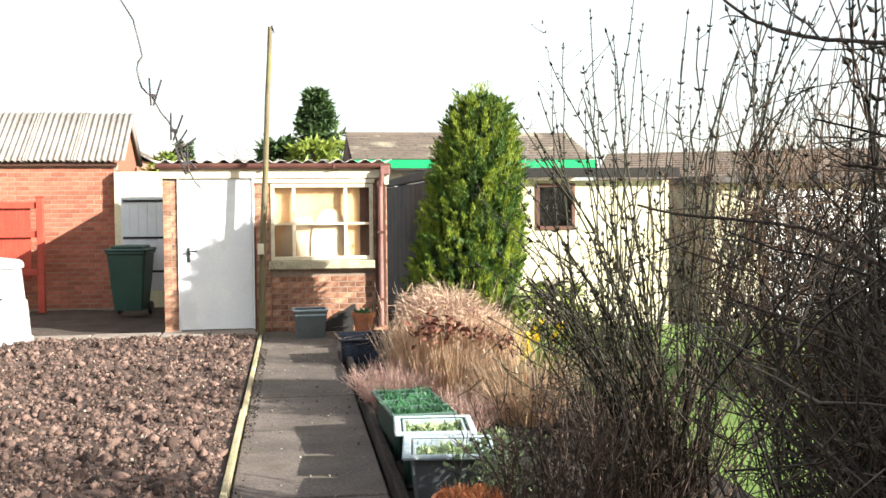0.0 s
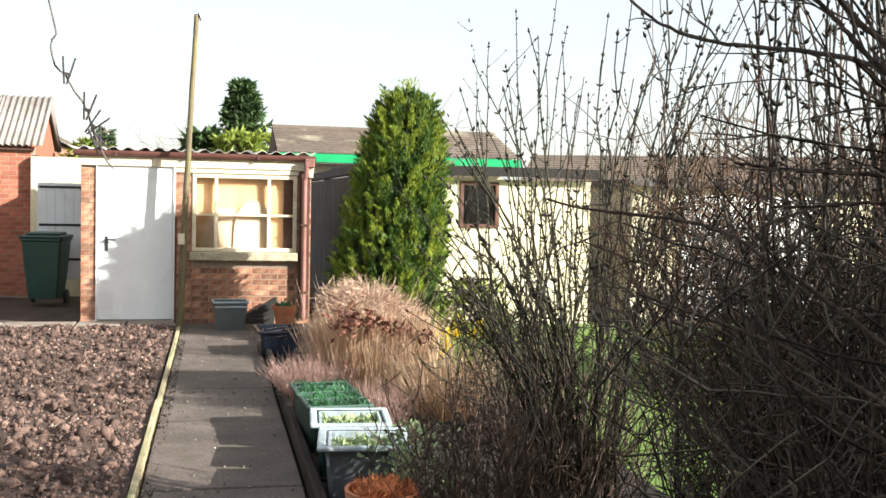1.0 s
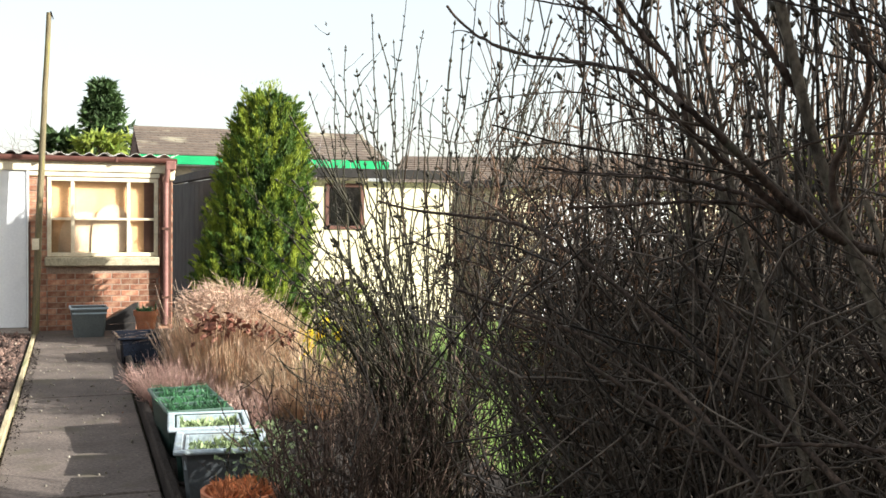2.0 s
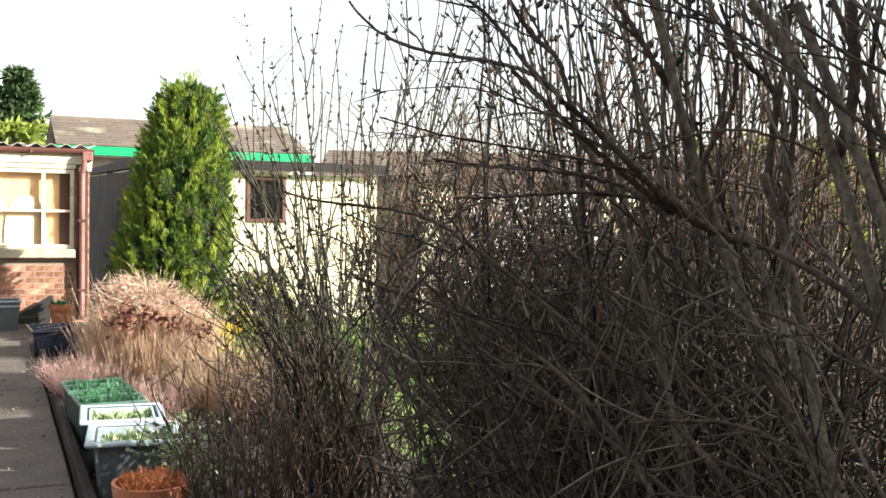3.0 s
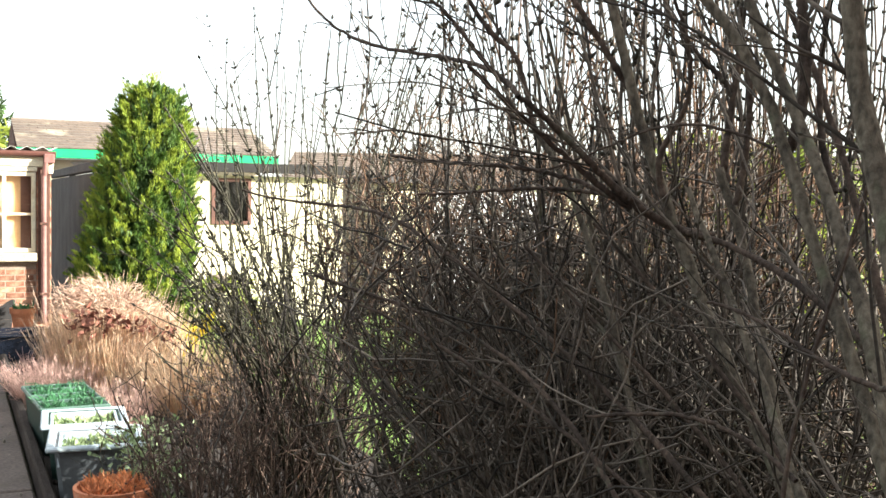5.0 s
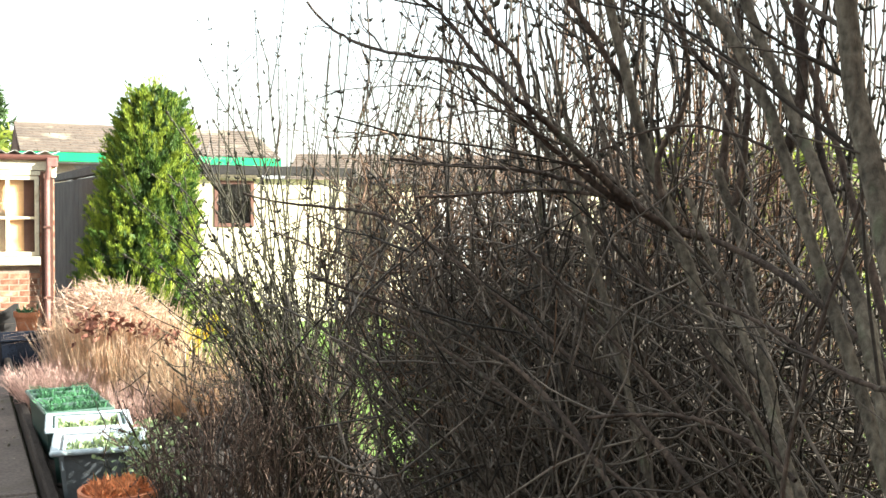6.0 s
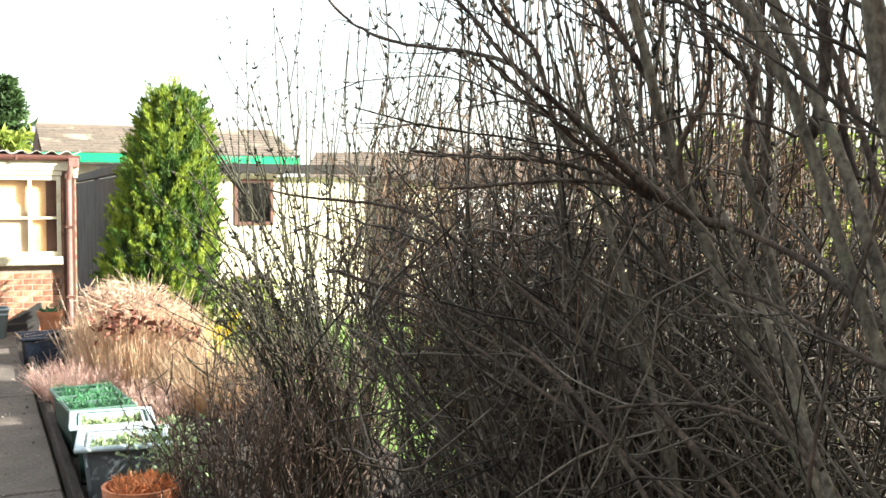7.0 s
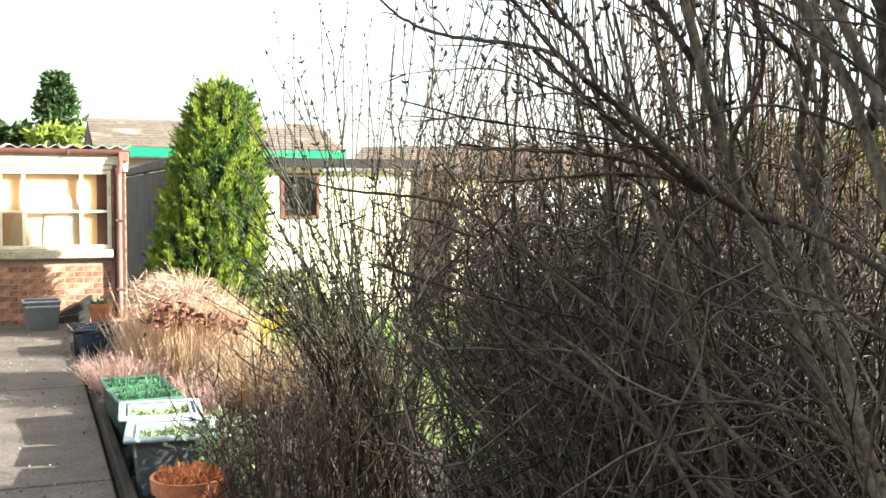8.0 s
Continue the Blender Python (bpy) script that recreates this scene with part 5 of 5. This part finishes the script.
stem(0.0080, 0.0031, (1.39, 0.59, -0.04), (1.41, 0.65, 0.38), (0.67, 0.60, 0.82), (1.46, 1.10, 1.38), (1.14, 1.54, 1.37), (0.87, 1.89, 1.49))
stem(0.0057, 0.0031, (1.51, 0.55, -0.04), (1.38, 0.87, 0.48), (1.06, 0.52, 1.41), (1.27, 1.01, 0.97), (1.19, 1.53, 1.35), (0.92, 1.87, 1.44))
stem(0.0123, 0.0053, (1.56, 0.82, -0.04), (1.50, 0.87, 0.32), (1.27, 0.58, 0.80), (1.31, 0.74, 1.06), (1.41, 1.07, 1.35), (1.34, 1.19, 1.69))
stem(0.0048, 0.0025, (1.40, 0.69, -0.04), (1.41, 0.69, 0.27), (1.31, 0.50, 0.61), (0.89, 0.82, 1.09), (1.24, 0.79, 1.34), (1.26, 0.71, 1.71))
stem(0.0039, 0.0027, (1.19, 0.61, 1.43), (1.19, 0.73, 1.43), (1.21, 0.82, 1.50), (1.17, 0.93, 1.51))
stem(0.0083, 0.0033, (1.53, 0.57, -0.04), (1.55, 0.66, 0.32), (1.41, 0.56, 0.78), (1.45, 0.82, 1.12), (1.44, 1.16, 1.34), (1.26, 1.37, 1.62))
stem(0.0044, 0.0029, (1.24, 0.81, 1.26), (1.22, 0.96, 1.34), (1.19, 1.00, 1.33), (1.10, 1.14, 1.30))
stem(0.0073, 0.0035, (1.58, 0.54, -0.04), (1.55, 0.70, 0.29), (1.37, 0.62, 0.79), (1.46, 0.88, 1.14), (1.37, 1.30, 1.28), (1.20, 1.53, 1.57))
stem(0.0098, 0.0053, (1.50, 0.54, -0.04), (1.52, 0.62, 0.36), (1.41, 0.49, 0.86), (1.28, 0.67, 1.26), (1.53, 0.91, 1.61), (1.43, 1.06, 2.02))
stem(0.0055, 0.0039, (1.34, 0.85, 1.68), (1.34, 0.90, 1.78), (1.36, 0.91, 1.88), (1.38, 0.91, 1.98))
stem(0.0065, 0.0054, (1.29, 1.28, 1.85), (1.25, 1.30, 1.91), (1.21, 1.31, 1.98), (1.17, 1.33, 2.04))
stem(0.0046, 0.0032, (1.05, 1.32, 1.86), (1.00, 1.38, 1.91), (0.99, 1.41, 1.99), (0.93, 1.46, 2.04))
stem(0.0058, 0.0048, (1.21, 1.52, 1.81), (1.17, 1.55, 2.05), (1.18, 1.55, 1.91), (1.09, 1.60, 2.08))
lines, spots = [], []
# forking side branches with opposite buds, leaning over towards the path
def ramify(st, r, length, every, depth):
    k = rng.uniform(0.30, 0.42)
    while k < 0.97:
        i = int(k * (len(st) - 1))
        along = unit(st[i + 1] - st[i])
        side = unit(np.cross(along, rng.normal(0, 1, 3)) + [-0.25, 0.25, 0.1])
        t = sprig(st[i], along * 0.75 + side * rng.uniform(0.28, 0.6) + [-0.1, 0.1, 0.05], length * rng.uniform(0.5, 1.3), 9, 0.05, rng.uniform(-0.02, 0.05))
        w = t + NEAR
        if not ((w[:, 0] < 0.12 + 0.34 * (w[:, 1] + 0.27)).any() or w[:, 0].min() < 0.62 or w[:, 1].min() < 0.36):
            l = (t, taper(r * rng.uniform(0.7, 1.2), r * 0.4, len(t)))
            lines.append(l)
            if rng.uniform() < 0.5:
                budded(l, lines, spots, 0.09, 0.62, 0.1)
            if depth:
                ramify(t, r * 0.6, length * 0.5, every * 2.2, depth - 1)
        k += every * rng.uniform(0.6, 1.4)


for st, thick in STEMS:
    ramify(st, min(0.0036, thick * 0.5), 0.42 if thick > 0.0085 else 0.2, 0.16 if thick > 0.0085 else 0.3, 2 if thick > 0.0085 else 1)
part("twigwork", tube_mesh("twigwork", lines, M["twig"], 5), M["twig"], near)
part("budding", bud_mesh("budding", spots, M["bud"], 0.0062), M["bud"], near)


def thicket(label, at, n, rx, ry, height, lean, r, subs, material, budding=0.4, upright=0, up_height=2.6, wild=0.14, stems=8, splay=0.22, top=0.8, fan=0.12, edge=(0.41, 0.36)):
    """A dense bare shrub: a few thick stems, a tangle of crossing twigs and upright budded shoots."""
    g = thing("bare_shrub", label, "shrub", at)
    lines, spots = [], []
    for _ in range(stems):
        b = np.array([rng.normal(0, rx * 0.3), rng.normal(0, ry * 0.3), -0.04])
        tip = b + np.array([rng.normal(lean[0], rx * 0.4), rng.normal(lean[1], ry * 0.4), height * rng.uniform(0.95, 1.35)])
        s = shoots(b, tip, r * rng.uniform(2, 3.6), r * 1.2, 16, rng.normal(0, 0.07, 3), 0.012)
        s = trimmed(s, at, (edge[0] + 0.05, edge[1] + 0.05))
        if s:
            part("stem", tube_mesh("stem", [s], M["stem"], 7), M["stem"], g)
    for _ in range(n):
        p = np.array([rng.uniform(-rx, rx), rng.uniform(-ry, ry), 0.0])
        p[:2] *= 0.85
        d = (lean[0] * 0.5 + p[0] * 0.25 + rng.normal(0, splay), lean[1] * 0.5 + p[1] * 0.15 + rng.normal(0, splay), 1.0)
        s = sprig(p, d, height * rng.uniform(0.6, 1.12), 10, wild, 0.04)
        lines.append((s, taper(r * rng.uniform(1.0, 2.0), r * 0.6, len(s))))
        for _ in range(subs):
            k = min(len(s) - 1, 2 + int(9 * rng.uniform() ** top))
            t = sprig(s[k], unit(s[k] - s[k - 1]) * 0.5 + rng.normal(0, 0.6, 3), height * rng.uniform(0.1, 0.34), 5, 0.2, 0.06)
            lines.append((t, taper(r * 0.8, r * 0.45, len(t))))
            if rng.uniform() < budding:
                spots += [(t[j], rng.normal(0, 1, 3) + [0, 0, 0.8], rng.uniform(0.5, 1.1)) for j in range(2, len(t))]
    for _ in range(upright):
        p = np.array([rng.uniform(-rx, rx) * 0.9, rng.uniform(-ry, ry) * 0.95, height * rng.uniform(0.35, 0.6)])
        tip = p + np.array([lean[0] * 0.5 + rng.normal(0, 0.19) + p[0] * fan, rng.normal(0, 0.18) + p[1] * 0.1, up_height * rng.uniform(0.78, 1.06) - p[2]])
        l = shoots(p, tip, max(0.0062, r * 1.5), max(0.003, r * 0.65), 12, rng.normal(0, 0.04, 3), 0.007)
        lines.append(l)
        budded(l, lines, spots, 0.085, 1.25, 0.25)
    lines = [q for q in (trimmed(l, at, edge) for l in lines) if q]
    spots = [q for q in spots if q[0][0] + at[0] > 0.14 + (edge[0] if q[0][2] < 1.1 else edge[1]) * (q[0][1] + at[1] + 0.27)]
    part("twigwork", tube_mesh("twigwork", lines, material, 4), material, g)
    if spots:
        part("budding", bud_mesh("budding", spots, M["bud"], 0.0075), M["bud"], g)
    return g


thicket("dense tangled leafless shrub beside the path", (1.84, 2.25, 0), 480, 0.46, 0.8, 1.62, (-0.3, 0.0), 0.0034, 12, M["twig"], 0.12, 58, 2.75, 0.10, top=0.7)
thicket("tangled leafless shrub with reddish twig tips", (2.9, 2.8, 0), 200, 0.55, 0.65, 1.76, (-0.15, 0.0), 0.003, 12, M["twig_red"], 0.15, 64, 2.75, 0.11, top=0.6)
thicket("broad leafless shrub of fine reddish brown twigs", (2.0, 2.85, 0), 170, 0.52, 0.32, 1.82, (-0.12, 0.0), 0.003, 13, M["twig_red"], 0.12, 14, 2.75, 0.11, 4, top=0.55, edge=(0.45, 0.36))
thicket("leafless shrub at the lawn edge with reddish tips", (4.2, 8.5, 0), 190, 0.7, 0.5, 2.05, (-0.06, 0.0), 0.0034, 12, M["twig_red"], 0.12, 26, 2.75, 0.11, top=0.55)
thicket("open leafless shrub of olive twigs at the lawn edge", (2.35, 6.95, 0), 52, 0.42, 0.6, 1.35, (-0.05, 0.0), 0.0058, 8, M["twig_olive"], 0.5, 14, 2.9, 0.12, 2, 0.46, 0.5, 0.75, (0.17, 0.2))


def fanned_shrub():
    """Long dark budded stems that spread like a fan from one stool, each with opposite side shoots."""
    g = thing("bare_shrub", "open leafless shrub of long dark budded shoots", "shrub", (1.79, 4.5, 0.0))
    lines, spots = [], []
    for _ in range(36):
        th = rng.uniform(-0.52, 0.30)
        top = (2.68 - 4.3 * max(0.0, abs(th) - 0.22)) * rng.uniform(0.66, 1.0)
        b = np.array([rng.normal(0.1 * th, 0.07), rng.normal(0, 0.14), 0.0])
        tip = np.array([top * math.tan(th), rng.normal(0, 0.10) * top, top])
        l = shoots(b, tip, rng.uniform(0.0062, 0.0098), 0.0032, 16, (-0.22 * th * top, rng.normal(0, 0.04), 0.02), 0.009)
        lines.append(l)
        budded(l, lines, spots, 0.08, 1.2, 0.2)
        for k in rng.randint(5, 15, 3):
            d = unit(l[0][k] - l[0][k - 1])
            t = sprig(l[0][k], d + unit(np.cross(d, rng.normal(0, 1, 3))) * 0.42, rng.uniform(0.25, 0.6), 8, 0.05, 0.05)
            lines.append((t, taper(0.0038, 0.002, len(t))))
            budded(lines[-1], lines, spots, 0.075, 1.0, 0.08)
    part("twigwork", tube_mesh("twigwork", lines, M["twig_olive"], 5), M["twig_olive"], g)
    part("budding", bud_mesh("budding", spots, M["bud"], 0.0085), M["bud"], g)


fanned_shrub()
thicket("dark tangled leafless shrub at the lawn edge", (2.75, 2.1, 0), 150, 0.5, 0.8, 1.2, (-0.15, 0.0), 0.003, 8, M["twig"], 0.1, 44, 2.85, 0.11)
thicket("leafless shrub with tall grey stems", (3.0, 1.4, 0), 45, 0.6, 0.6, 1.6, (-0.1, 0.0), 0.0034, 6, M["twig"], 0.1, 40, 2.8, 0.12, 12)
twiggy("brown_shrub", "low rounded brown shrub of fine bare twigs", "shrub", (1.36, 4.45, 0.0), 100, 0.58, 1.04, M["twig_brown"], 0.0050, 0.40, 6, 0.12, buds=True, edge=(0.134, 0.134))
twiggy("brown_shrub", "loose brown shrub of bare twigs with dark buds", "shrub", (1.70, 4.62, 0.0), 58, 0.42, 0.96, M["twig_brown"], 0.0050, 0.34, 6, 0.12, buds=True, edge=(0.155, 0.155))
twiggy("brown_shrub", "narrow grey-brown shrub of upright bare twigs", "shrub", (1.66, 3.04, 0.0), 46, 0.22, 0.8, M["twig"], 0.0042, 0.16, 5, 0.12, buds=True)
twiggy("brown_shrub", "loose olive-brown shrub of bare twigs in the border", "shrub", (2.55, 8.2, 0.0), 80, 0.45, 0.85, M["twig_olive"], 0.0025, 0.4, 5, 0.1, buds=True)

leafy = twiggy("leafy_shrub", "small shrub with pale variegated leaves beside the pots", "shrub", (1.10, 5.12, 0.0), 34, 0.3, 0.5, M["twig_olive"], 0.0024, 0.6, 4, 0.12)
c = [np.array([rng.normal(-0.03, 0.10), rng.normal(0, 0.13), rng.uniform(0.12, 0.5)]) for _ in range(420)]
part("foliage", flakes("foliage", c, [rng.normal(0, 1, 3) + [0, 0, 0.4] for _ in c], 0.042, 0.013, M["leaf_pale"]), M["leaf_pale"], leafy)

# grass standing on the lawn where it shows between the stems
V, F = [], []
for i in range(7000):
    p = np.array([rng.uniform(2.6, 8.0), rng.uniform(3.0, 12.0), -0.01])
    d = unit((rng.normal(0, 0.35), rng.normal(0, 0.35), 1))
    s = unit(np.cross(d, rng.normal(0, 1, 3))) * 0.006
    L = rng.uniform(0.05, 0.12)
    V += [p - s, p + s, p + d * L]
    F.append((3 * i, 3 * i + 1, 3 * i + 2))
tagged(new("lawn_grass", quick_mesh("lawn_grass", V, F, M["grass"])), "short sunlit grass blades on the lawn", "grass", kind="stuff")
